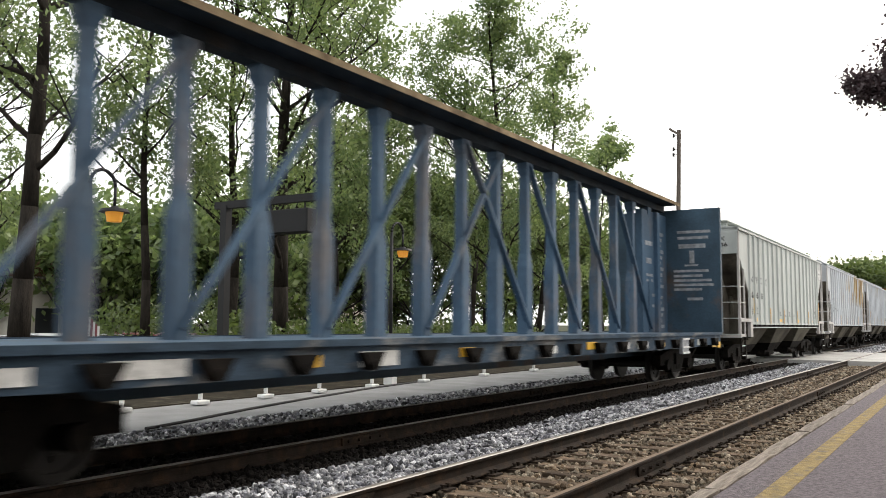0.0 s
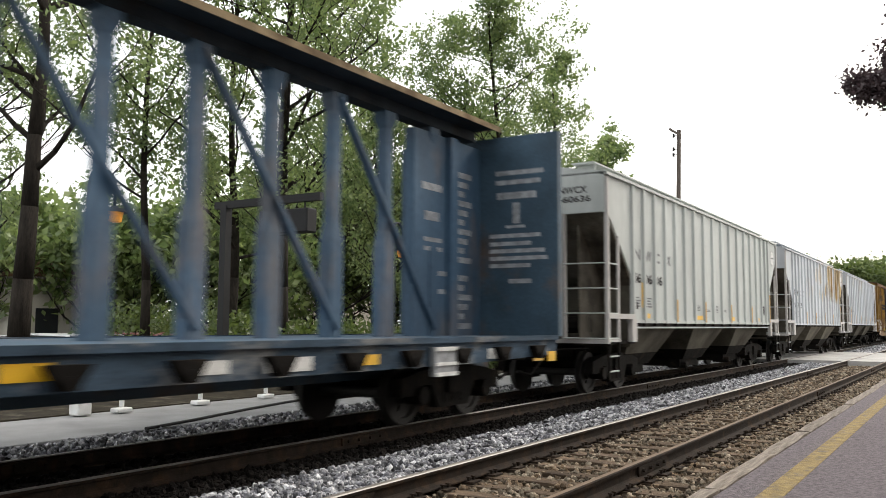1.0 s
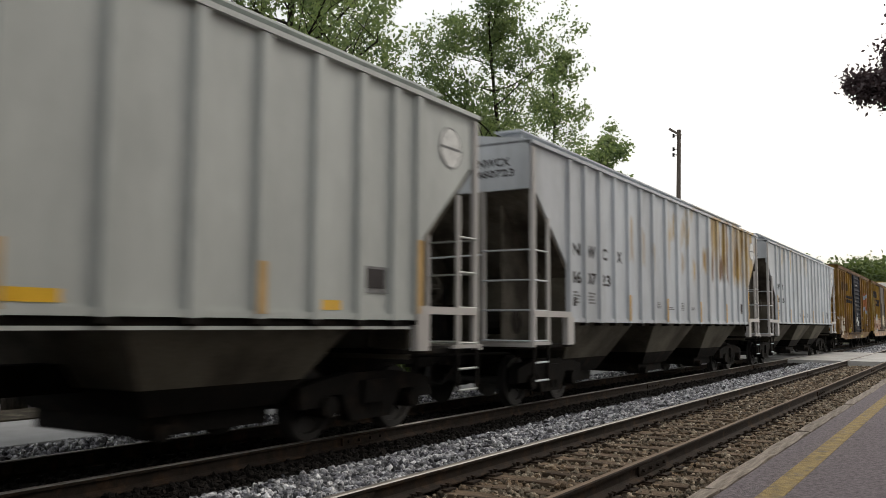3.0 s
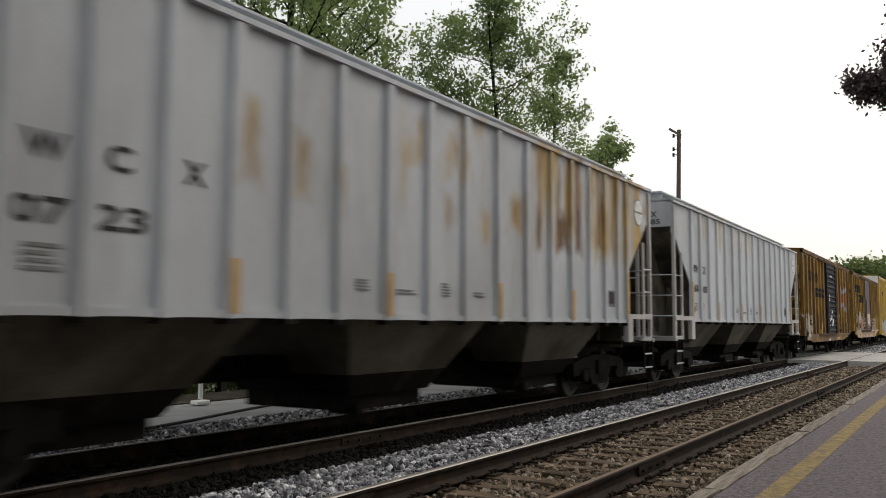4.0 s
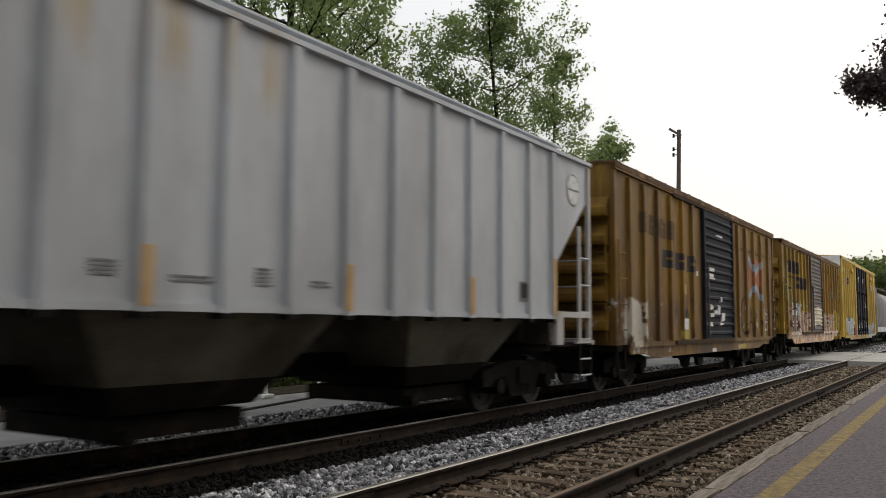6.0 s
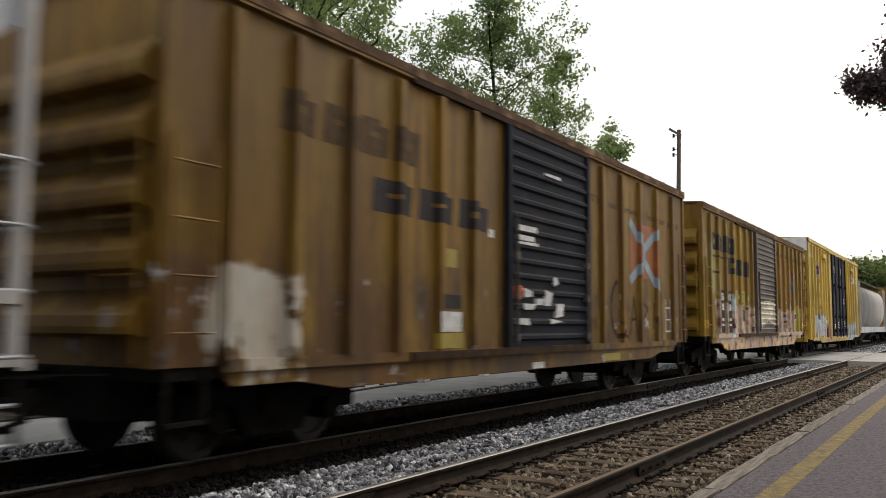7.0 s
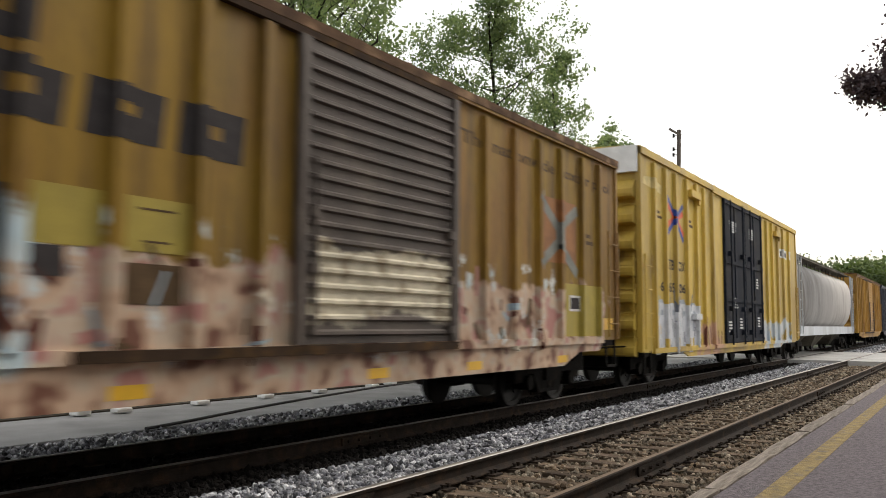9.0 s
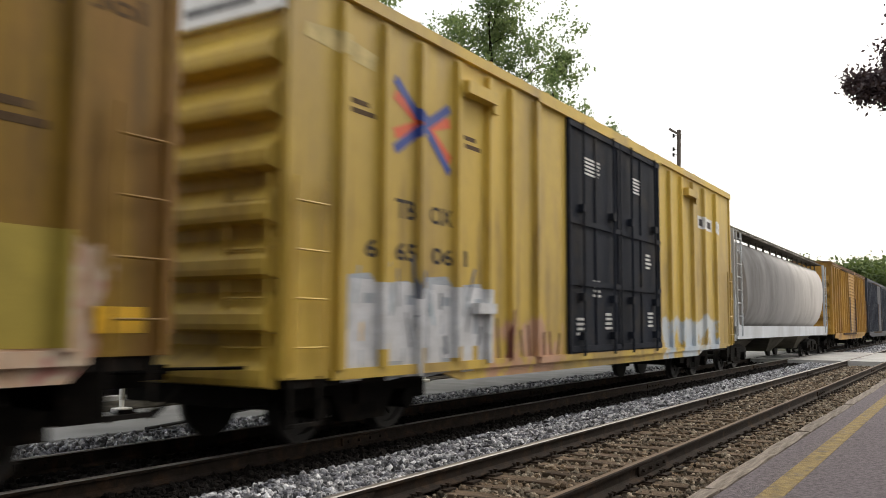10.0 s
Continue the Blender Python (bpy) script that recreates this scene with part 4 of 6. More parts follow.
def box_car(y0, L, top, label, paint, door, door_y, ribs, sill, name="box_car", door_style="ribbed", roof_mat=None, door_ribs=19, flat=False):
    c = car_thing(name, y0, label)
    z0, W = sill[1], SIDE - 0.05
    for s in (1, -1):
        bm = bmesh.new()
        zt = top - 0.1
        zc = sill[0]
        poly = [(0.02, zt), (0.02, zc), (0.75, zc), (0.95, zc - 0.2), (1.9, zc - 0.2), (2.6, z0), (L - 2.6, z0), (L - 1.9, zc - 0.2), (L - 0.95, zc - 0.2), (L - 0.75, zc), (L - 0.02, zc), (L - 0.02, zt)]
        if flat:
            poly = [(0.02, zt), (0.02, zc - 0.02), (3.1, zc - 0.08), (3.6, z0), (L - 3.6, z0), (L - 3.1, zc - 0.08), (L - 0.02, zc - 0.02), (L - 0.02, zt)]
        prism(bm, poly, "x", s * W - 0.025, s * W + 0.025)
        part("side", bm, paint, c)
        for y in ribs:
            bm = bmesh.new()
            prism(bm, [(s * W, y - 0.075), (s * (W + 0.105), y - 0.055), (s * (W + 0.105), y + 0.055), (s * W, y + 0.075)], "z", zc + 0.05, zt - 0.12)
            part("side_post", bm, paint, c)
        bm = bmesh.new()
        box(bm, s * W - 0.05, s * W + 0.09, 0, L, top - 0.15, top)
        box(bm, s * W - 0.03, s * W + 0.07, 0.8, L - 0.8, zc - 0.06, zc + 0.06)
        part("side_rail", bm, paint, c)
    bm = bmesh.new()
    prism(bm, [(-W - 0.06, top), (W + 0.06, top), (W + 0.06, top + 0.025), (0, top + 0.12), (-W - 0.06, top + 0.025)], "y", 0, L)
    for k in range(int(L)):
        prism(bm, [(-W - 0.04, top + 0.03), (W + 0.04, top + 0.03), (W + 0.04, top + 0.06), (0, top + 0.16), (-W - 0.04, top + 0.06)], "y", k + 0.4, k + 0.5)
    part("roof", bm, roof_mat or paint, c)
    if roof_mat:
        bm = bmesh.new()
        box(bm, W + 0.085, W + 0.1, 0, L, top - 0.11, top + 0.01)
        part("eave_strip", bm, roof_mat, c)
    for y, s in ((0, 1), (L, -1)):
        bm = bmesh.new()
        box(bm, -W, W, min(y + 0.06 * s, y + 0.1 * s), max(y + 0.06 * s, y + 0.1 * s), sill[0], top)
        ew = part("end_wall", bm, paint, c)
        for w in (-1, 1):
            bm = bmesh.new()
            box(bm, w * W - 0.06, w * W + 0.06, min(y, y + 0.1 * s), max(y, y + 0.1 * s), sill[0], top)
            part("corner_post", bm, paint, ew)
        n = int((top - sill[0] - 0.4) / 0.57)
        for k in range(n):
            z = top - 1.13 - (n - 1 - k) * 0.57
            bm = bmesh.new()
            prism(bm, [(y + 0.06 * s, z), (y - 0.15 * s, z + 0.04), (y - 0.16 * s, z + 0.1), (y - 0.15 * s, z + 0.2), (y + 0.06 * s, z + 0.44)], "x", -W + 0.08, W - 0.08)
            part("end_rib", bm, paint, ew)
        ladder(c, SIDE + 0.05, y + 0.1 * s, SIDE + 0.05, y + 0.62 * s, sill[0] + 0.05, sill[0] + 2.1, paint, 4, 0.03)
        ladder(c, SIDE - 0.15, y - 0.1 * s, SIDE - 0.75, y - 0.1 * s, sill[0] + 0.05, sill[0] + 2.1, paint, 4, 0.03)
        bm = bmesh.new()
        for k in (0.15, 0.6):
            box(bm, SIDE - 0.05, SIDE - 0.015, y + k * s - 0.02, y + k * s + 0.02, sill[0] - 0.5, sill[0])
        box(bm, SIDE - 0.06, SIDE, min(y + 0.13 * s, y + 0.62 * s), max(y + 0.13 * s, y + 0.62 * s), sill[0] - 0.52, sill[0] - 0.48)
        part("sill_step", bm, M["truck"], c)
    bm = bmesh.new()
    box(bm, -W, W, 0.1, L - 0.1, sill[0] - 0.12, sill[0] + 0.02)
    box(bm, -0.25, 0.25, 0.1, L - 0.1, 0.65, sill[0])
    for y, s in ((0, 1), (L, -1)):
        box(bm, -0.9, 0.9, min(y + 0.05 * s, y + 0.55 * s), max(y + 0.05 * s, y + 0.55 * s), 0.5, sill[0])
    part("underframe", bm, M["truck"], c)
    d0, d1 = door_y
    zd0, zd1 = sill[0] + 0.06, top - 0.2
    if door_style == "ribbed":
        bm = bmesh.new()
        x = W + 0.06
        box(bm, x - 0.02, x + 0.02, d0, d1, zd0, zd1)
        dr = part("door", bm, door, c, "ribbed sliding door")
        for y in (d0, d1):
            bm = bmesh.new()
            box(bm, x - 0.022, x + 0.07, y - 0.06, y + 0.06, zd0, zd1)
            part("door_stile", bm, door, dr)
        n = door_ribs
        h = (zd1 - zd0 - 0.1) / n
        for k in range(n):
            z = zd0 + 0.05 + k * h
            bm = bmesh.new()
            prism(bm, [(x, z + 0.02), (x + 0.06, z + h * 0.3), (x + 0.06, z + h * 0.5), (x, z + h * 0.72)], "y", d0 + 0.1, d1 - 0.1)
            part("door_rib", bm, door, dr)
        for yy, w in ((d0 + 0.16, 0.03), (d1 - 0.16, 0.02)):
            bm = bmesh.new()
            rod(bm, (x + 0.09, yy, zd0 + 0.05), (x + 0.09, yy, zd0 + 2.0), w, 6)
            for z in (zd0 + 0.15, zd0 + 0.8, zd0 + 1.4):
                box(bm, x + 0.02, x + 0.115, yy - 0.05, yy + 0.05, z - 0.05, z + 0.05)
            part("lock_bar", bm, M["door_grey"], dr)
    else:
        for k in range(2):
            a, b = d0 + (d1 - d0) * k / 2, d0 + (d1 - d0) * (k + 1) / 2
            bm = bmesh.new()
            x = W + 0.05
            box(bm, x - 0.02, x + 0.02, a + 0.02, b - 0.02, zd0, zd1)
            dr = part("door", bm, door, c, "black plug door")
            for y in (a + 0.08, (a + b) / 2, b - 0.08):
                bm = bmesh.new()
                box(bm, x, x + 0.05, y - 0.04, y + 0.04, zd0, zd1)
                part("door_stile", bm, door, dr)
            for z in (zd0 + 0.08, zd0 + 1.25, zd0 + 2.35, zd1 - 0.08):
                bm = bmesh.new()
                box(bm, x, x + 0.06, a + 0.03, b - 0.03, z - 0.05, z + 0.05)
                part("door_bar", bm, door, dr)
            for y in (a + 0.55, b - 0.5):
                bm = bmesh.new()
                rod(bm, (x + 0.1, y, zd0 - 0.05), (x + 0.1, y, zd1), 0.025, 6)
                for z in (zd0 + 0.3, zd0 + 1.0, zd0 + 2.6):
                    box(bm, x + 0.02, x + 0.13, y - 0.08, y + 0.08, z - 0.07, z + 0.07)
                part("lock_bar", bm, door, dr)
    back = 2.6 if door_style == "ribbed" else 1.2
    for x1, z0_, z1_ in ((W + 0.12, sill[0] - 0.05, sill[0] + 0.05), (W + 0.1, top - 0.2, top - 0.12)):
        bm = bmesh.new()
        box(bm, W, x1, d0 - back, d1 + 0.1, z0_, z1_)
        part("door_track", bm, M["track_rust"] if door_style == "ribbed" else paint, c)
    for y in (2.1, L - 2.1):
        truck(c, y)
    coupler(c, L)
    return c, W


def center_beam(y0, L):
    c = car_thing("centerbeam_car", y0, "faded blue centerbeam lumber flatcar, empty, with a rusty top beam")
    D, T = 1.21, 4.90
    bm = bmesh.new()
    box(bm, -SIDE + 0.06, SIDE - 0.06, 0.1, L - 0.1, D - 0.08, D)
    part("deck", bm, M["cb_blue"], c)
    for s in (-1, 1):
        bm = bmesh.new()
        prism(bm, [(0.05, D), (0.05, D - 0.3), (2.9, D - 0.36), (L - 2.9, D - 0.36), (L - 0.05, D - 0.3), (L - 0.05, D)], "x", s * (SIDE - 0.08) - 0.03, s * (SIDE - 0.08) + 0.03)
        box(bm, s * (SIDE - 0.06) - 0.06, s * (SIDE - 0.06) + 0.06, 0.05, L - 0.05, D - 0.06, D + 0.015)
        part("side_sill", bm, M["sill_blue"], c)
        for k in range(19):
            y = 0.9 + k * (L - 1.8) / 18
            bm = bmesh.new()
            prism(bm, [(y - 0.2, D - 0.14), (y + 0.2, D - 0.14), (y + 0.07, D - 0.34), (y - 0.07, D - 0.34)], "x", s * (SIDE - 0.05), s * (SIDE + 0.07))
            rod(bm, (s * (SIDE - 0.02), y, D - 0.28), (s * (SIDE + 0.1), y, D - 0.28), 0.06, 10)
            part("winch", bm, M["truck"], c)
    bm = bmesh.new()
    box(bm, -0.3, 0.3, 0.1, L - 0.1, 0.62, D - 0.08)
    for k in range(16):
        y = 1.2 + k * (L - 2.4) / 15
        box(bm, -SIDE + 0.12, SIDE - 0.12, y - 0.05, y + 0.05, D - 0.3, D - 0.08)
    part("center_sill", bm, M["cb_dark"], c)
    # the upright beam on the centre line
    # top chord, its underside shade painted in
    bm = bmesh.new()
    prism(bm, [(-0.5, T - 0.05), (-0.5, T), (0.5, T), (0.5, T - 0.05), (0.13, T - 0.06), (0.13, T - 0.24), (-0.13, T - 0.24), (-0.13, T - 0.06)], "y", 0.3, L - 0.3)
    part("top_chord", bm, M["chord_shade"], c)
    bm = bmesh.new()
    box(bm, -0.52, 0.52, 0.28, L - 0.05, T, T + 0.035)
    box(bm, 0.503, 0.52, 0.28, L - 0.05, T - 0.06, T + 0.035)
    part("chord_cap", bm, M["cb_rust"], c, "rust-brown cap of the top beam")
    ys = [21.73 - 1.255 * i for i in range(17)]
    for y in ys:
        bm = bmesh.new()
        levels = [(D, 0.125, 0.11), (D + 1.35, 0.125, 0.11), (D + 1.6, 0.075, 0.09), (T - 0.5, 0.075, 0.09), (T - 0.36, 0.14, 0.12), (T - 0.22, 0.14, 0.12)]
        rings = [[bm.verts.new((sx * hx, y + sy * hy, z)) for sx, sy in ((-1, -1), (1, -1), (1, 1), (-1, 1))] for z, hy, hx in levels]
        for p, q in zip(rings, rings[1:]):
            for i in range(4):
                j = (i + 1) % 4
                bm.faces.new((p[i], p[j], q[j], q[i]))
        bm.faces.new(rings[0][::-1])
        bm.faces.new(rings[-1])
        part("post", bm, M["cb_blue"], c)
    pairs = [(ys[i], ys[i - 2]) for i in (8, 6, 4, 2)] + [(ys[i], ys[i + 2]) for i in (7, 9, 11, 13)]
    for ya, yb in pairs:
        bm = bmesh.new()
        beam(bm, (0.1, ya, T - 0.3), (0.1, yb, D + 0.12), 0.06, 0.12, (1, 0, 0))
        part("brace", bm, M["cb_blue"], c)
    for y, s in ((0, 1), (L, -1)):
        bm = bmesh.new()
        box(bm, -SIDE, SIDE, min(y, y + 0.06 * s), max(y, y + 0.06 * s), D, 4.75)
        bk = part("bulkhead", bm, M["cb_dark"], c, "dark blue end bulkhead")
        for x in (-SIDE + 0.05, -0.55, 0.55, SIDE - 0.05):
            bm = bmesh.new()
            box(bm, x - 0.05, x + 0.05, min(y - 0.0, y - 0.1 * s), max(y, y - 0.1 * s), D, 4.75)
            part("stiffener", bm, M["cb_dark"], bk)
        bm = bmesh.new()
        box(bm, -0.09, 0.09, min(y + 0.06 * s, y + 2.2 * s), max(y + 0.06 * s, y + 2.2 * s), D, T - 0.33)
        part("center_panel", bm, M["cb_blue"], c, "blue plate in the end of the centre beam")
        bm = bmesh.new()
        box(bm, -0.2, 0.2, min(y + 1.0 * s, y + 1.22 * s), max(y + 1.0 * s, y + 1.22 * s), D, T - 0.33)
        part("post", bm, M["cb_blue"], c)
    # white stencilled writing on the rear bulkhead and the end plate
    yb = L - 0.06
    for x0, x1, z0, z1 in ((0.42, 1.36, 4.05, 4.13), (0.42, 1.3, 3.88, 3.96), (0.45, 1.22, 3.62, 3.74), (0.76, 0.90, 3.18, 3.55), (0.62, 1.0, 3.10, 3.15), (0.3, 1.3, 2.93, 3.0), (0.3, 1.12, 2.79, 2.86),
                           (0.3, 1.38, 2.66, 2.73), (0.3, 1.44, 2.53, 2.6), (0.3, 1.1, 2.40, 2.47), (0.68, 1.12, 2.12, 2.2)):
        bm = bmesh.new()
        box(bm, x0, x1, yb - 0.006, yb + 0.002, z0, z1)
        part("stencil_line", bm, M["dim_bar"], c)
    for k in range(16):
        z = 4.0 - 0.165 * k - (0.15 if k > 9 else 0)
        bm = bmesh.new()
        box(bm, 0.09, 0.097, L - 1.0, L - 1.0 + (0.62 - 0.12 * (k % 3)), z - 0.055, z + 0.045)
        part("stencil_line", bm, M["dim_bar"], c)
    for y0, y1, z0, z1 in ((21.38, 21.99, 3.6, 3.72), (21.47, 21.9, 3.1, 3.25), (21.45, 22.0, 2.75, 2.82), (21.45, 22.0, 2.6, 2.67), (21.65, 22.15, 2.2, 2.28), (21.65, 22.1, 1.9, 1.98)):
        bm = bmesh.new()
        box(bm, 0.09, 0.097, y0, y1, z0, z1)
        part("stencil_line", bm, M["dim_bar"], c)
    # reflectors, pale patches and a card holder along the side sill
    x = SIDE - 0.045
    for y0, y1, z0, z1, m in ((5.6, 6.05, 0.93, 1.06, "reflector"), (17.72, 18.2, 0.92, 1.04, "reflector"), (13.54, 13.98, 0.95, 1.09, "reflector"), (9.0, 9.4, 0.95, 1.08, "reflector"), (22.4, 22.75, 0.82, 0.98, "reflector"), (22.95, 23.25, 0.8, 0.96, "reflector"),
                              (3.4, 4.2, 0.92, 1.08, "white_bar"), (6.75, 7.5, 0.9, 1.08, "white_bar"), (15.2, 15.8, 0.92, 1.05, "white_bar"), (16.3, 17.0, 0.9, 1.05, "white_bar"), (11.6, 12.2, 0.92, 1.05, "white_bar"), (20.9, 21.4, 0.9, 1.05, "white_bar"), (2.0, 2.7, 0.92, 1.06, "white_bar")):
        bm = bmesh.new()
        box(bm, x - 0.01, x + 0.006, y0, y1, z0, z1)
        part("reflector" if m == "reflector" else "stencil_patch", bm, M[m], c)
    bm = bmesh.new()
    box(bm, SIDE - 0.05, SIDE + 0.03, 19.35, 19.88, 0.72, 1.1)
    ch = part("card_holder", bm, M["dim_bar"], c, "pale grey metal card holder")
    for z0, z1 in ((1.05, 1.1), (0.86, 0.9), (0.72, 0.77)):
        bm = bmesh.new()
        box(bm, SIDE + 0.03, SIDE + 0.05, 19.35, 19.88, z0, z1)
        part("holder_rim", bm, M["white_bar"], ch)
    for y in (2.6, L - 2.6):
        truck(c, y)
    coupler(c, L)
    return c


def barrel_hopper(y0, L):
    c = car_thing("barrel_hopper", y0, "pale grey round-sided covered hopper with roof walkways")
    T = 4.2
    prof = []
    for i in range(25):
        a = math.radians(-40 + 130 * i / 24)
        ca, sa = math.cos(a), math.sin(a)
        prof.append((1.57 * ca ** 0.6, 2.75 + 1.58 * math.copysign(abs(sa) ** 0.72, sa)))
    right = [(0.9, 1.05)] + prof
    poly = right + [(-x, z) for x, z in right[::-1] if abs(x) > 1e-3]
    bm = bmesh.new()
    prism(bm, poly, "y", 0.0, L)
    for v in bm.verts:
        lean = 0.75 + 0.42 * (4.3 - v.co.z)
        v.co.y = lean if v.co.y < L / 2 else L - lean
    br = part("barrel", bm, M["hopper_dim"], c, smooth=True)
    for p in br.data.polygons:
        p.use_smooth = len(p.vertices) == 4
    for y, s in ((0, 1), (L, -1)):
        bm = bmesh.new()
        prism(bm, [(y + 0.5 * s, 4.1), (y + 1.62 * s, 4.1), (y + 2.2 * s, 1.4), (y + 1.9 * s, 1.4)], "x", -1.2, 1.2)
        for w in (-1, 1):
            box(bm, w * 1.45 - 0.05, w * 1.45 + 0.05, min(y + 0.1 * s, y + 0.2 * s), max(y + 0.1 * s, y + 0.2 * s), 1.0, 4.4)
        box(bm, -1.5, 1.5, min(y, y + 0.15 * s), max(y, y + 0.15 * s), 0.95, 1.15)
        part("end_frame", bm, M["hopper"], c)
    bm = bmesh.new()
    box(bm, 1.35, 1.55, 0.1, L - 0.1, 1.0, 1.4)
    box(bm, -1.55, -1.35, 0.1, L - 0.1, 1.0, 1.4)
    part("side_sill", bm, M["hopper"], c)
    bm = bmesh.new()
    for x in (-1.1, 1.1):
        box(bm, x - 0.3, x + 0.3, 0.3, L - 0.3, 4.36, 4.42)
        box(bm, x - 0.02, x + 0.02, 0.3, L - 0.3, 4.58, 4.62)
        for k in range(16):
            y = 0.4 + (L - 0.8) * k / 15
            box(bm, x - 0.03, x + 0.03, y - 0.05, y + 0.05, 4.1, 4.62)
    part("running_board", bm, M["hopper_dirty"], c)
    for k in range(3):
        m = 3.4 + (L - 6.8) * k / 2
        bm = bmesh.new()
        v = [bm.verts.new(p) for p in ((-1.1, m - 1.9, 1.1), (1.1, m - 1.9, 1.1), (1.1, m + 1.9, 1.1), (-1.1, m + 1.9, 1.1), (-0.6, m - 0.5, 0.4), (0.6, m - 0.5, 0.4), (0.6, m + 0.5, 0.4), (-0.6, m + 0.5, 0.4))]
        for f in ((0, 3, 2, 1), (4, 5, 6, 7), (0, 1, 5, 4), (1, 2, 6, 5), (2, 3, 7, 6), (3, 0, 4, 7)):
            bm.faces.new([v[q] for q in f])
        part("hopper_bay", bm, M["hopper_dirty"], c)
    ladder(c, 1.56, 0.15, 1.56, 0.75, 1.1, 4.3, M["hopper"], 8)
    ladder(c, 1.56, L - 0.15, 1.56, L - 0.75, 1.1, 4.3, M["hopper"], 8)
    for y in (1.9, L - 1.9):
        truck(c, y)
    coupler(c, L)
    return c


cb = center_beam(1.1, 23.35)
hop_a, HW = hopper_car(26.65, 17.35, "pale grey three-bay covered hopper with dust on its sides", M["hopper_pale"], STAKES)
hop_b, HW = hopper_car(45.53, 17.35, "pale grey covered hopper with rust streaks down its side", M["hopper_rusty"], STAKES)
hop_c, HW = hopper_car(64.35, 17.2, "pale grey three-bay covered hopper with faint rust at its roof", M["hopper_faint"], STAKES_LATER, 1.52, 3.78)
RIBS1 = [0.85, 1.75, 2.7, 3.65, 4.6, 5.5, 10.44, 11.5, 12.6, 13.7, 14.9]
RIBS2 = [0.77, 1.59, 2.43, 3.31, 4.16, 5.05, 5.87, 10.42, 11.36, 12.25, 13.11, 14.04, 14.87]
box_a, BW = box_car(82.6, 15.9, 4.67, "weathered ochre boxcar with a black ribbed sliding door", M["ochre_worn"], M["door_black"], (6.5, 9.6), RIBS1, (1.0, 0.69), roof_mat=M["roof_rust"], door_ribs=14)
box_b, BW = box_car(100.2, 15.85, 4.67, "weathered ochre boxcar with spray paint along its lower side", M["ochre_sprayed"], M["door_sprayed"], (6.4, 9.5), RIBS2, (1.12, 0.70), roof_mat=M["roof_rust"])
RIBS3 = [0.91, 1.72, 2.52, 3.44, 4.33, 5.05, 5.95, 13.17, 14.09, 15.09, 16.18, 17.36]
box_c, TW = box_car(117.5, 19.1, 5.27, "tall bright yellow boxcar with black double plug doors", M["yellow_sprayed"], M["door_black"], (7.16, 12.3), RIBS3, (0.84, 0.64), "tall_box_car", door_style="plug", flat=True)
barrel = barrel_hopper(137.5, 19.0)
box_d, BW = box_car(157.9, 15.8, 4.67, "weathered yellow boxcar far back in the train", M["ochre"], M["ochre"], (6.4, 9.5), RIBS2, (1.0, 0.69), roof_mat=M["roof_rust"])
box_e, BW = box_car(175.2, 15.8, 4.67, "dark blue boxcar far back in the train", M["box_dark"], M["box_dark"], (6.4, 9.5), RIBS2, (1.0, 0.69))
box_f, BW = box_car(192.6, 15.8, 4.67, "ochre boxcar at the far end of the train", M["ochre"], M["door_black"], (6.4, 9.5), RIBS2, (1.0, 0.69))

# ---- writing and marks on the hoppers ----
for car, number, extra in ((hop_a, ("46", "06", "36"), 0), (hop_b, ("46", "07", "23"), 1)):
    for k, (letter, num) in enumerate(zip(("N", "W", "C", "X"), (*number, ""))):
        y = (1.72, 2.45, 3.19, 4.0)[k]
        dz = -0.15 * extra
        lettering(car, letter, y + 0.08, y + (0.46 if k < 2 else 0.34), 2.80 + dz, 3.03 + dz, M["ink"] if extra else M["ink_grey"], HW)
        if num:
            lettering(car, num, y, y + 0.5, 2.30 + dz, 2.52 + dz, M["ink"], HW)
        if k < 2:
            bars(car, y + 0.1, y + 0.45, 1.78, 2.02, 4, M["ink_grey"], HW)
for text, y0, y1, z0, z1, m in (("NW", 1.81, 2.32, 2.76, 2.97, "ink"), ("CX", 2.65, 3.05, 2.76, 2.97, "ink"), ("460", 1.73, 2.34, 2.27, 2.46, "ink"), ("685", 2.59, 3.2, 2.27, 2.45, "ink")):
    lettering(hop_c, text, y0, y1, z0, z1, M[m], HW)
bars(hop_c, 2.0, 2.3, 1.78, 2.0, 4, M["ink_grey"], HW)
bars(hop_c, 2.6, 2.9, 1.8, 2.0, 4, M["ink_grey"], HW)
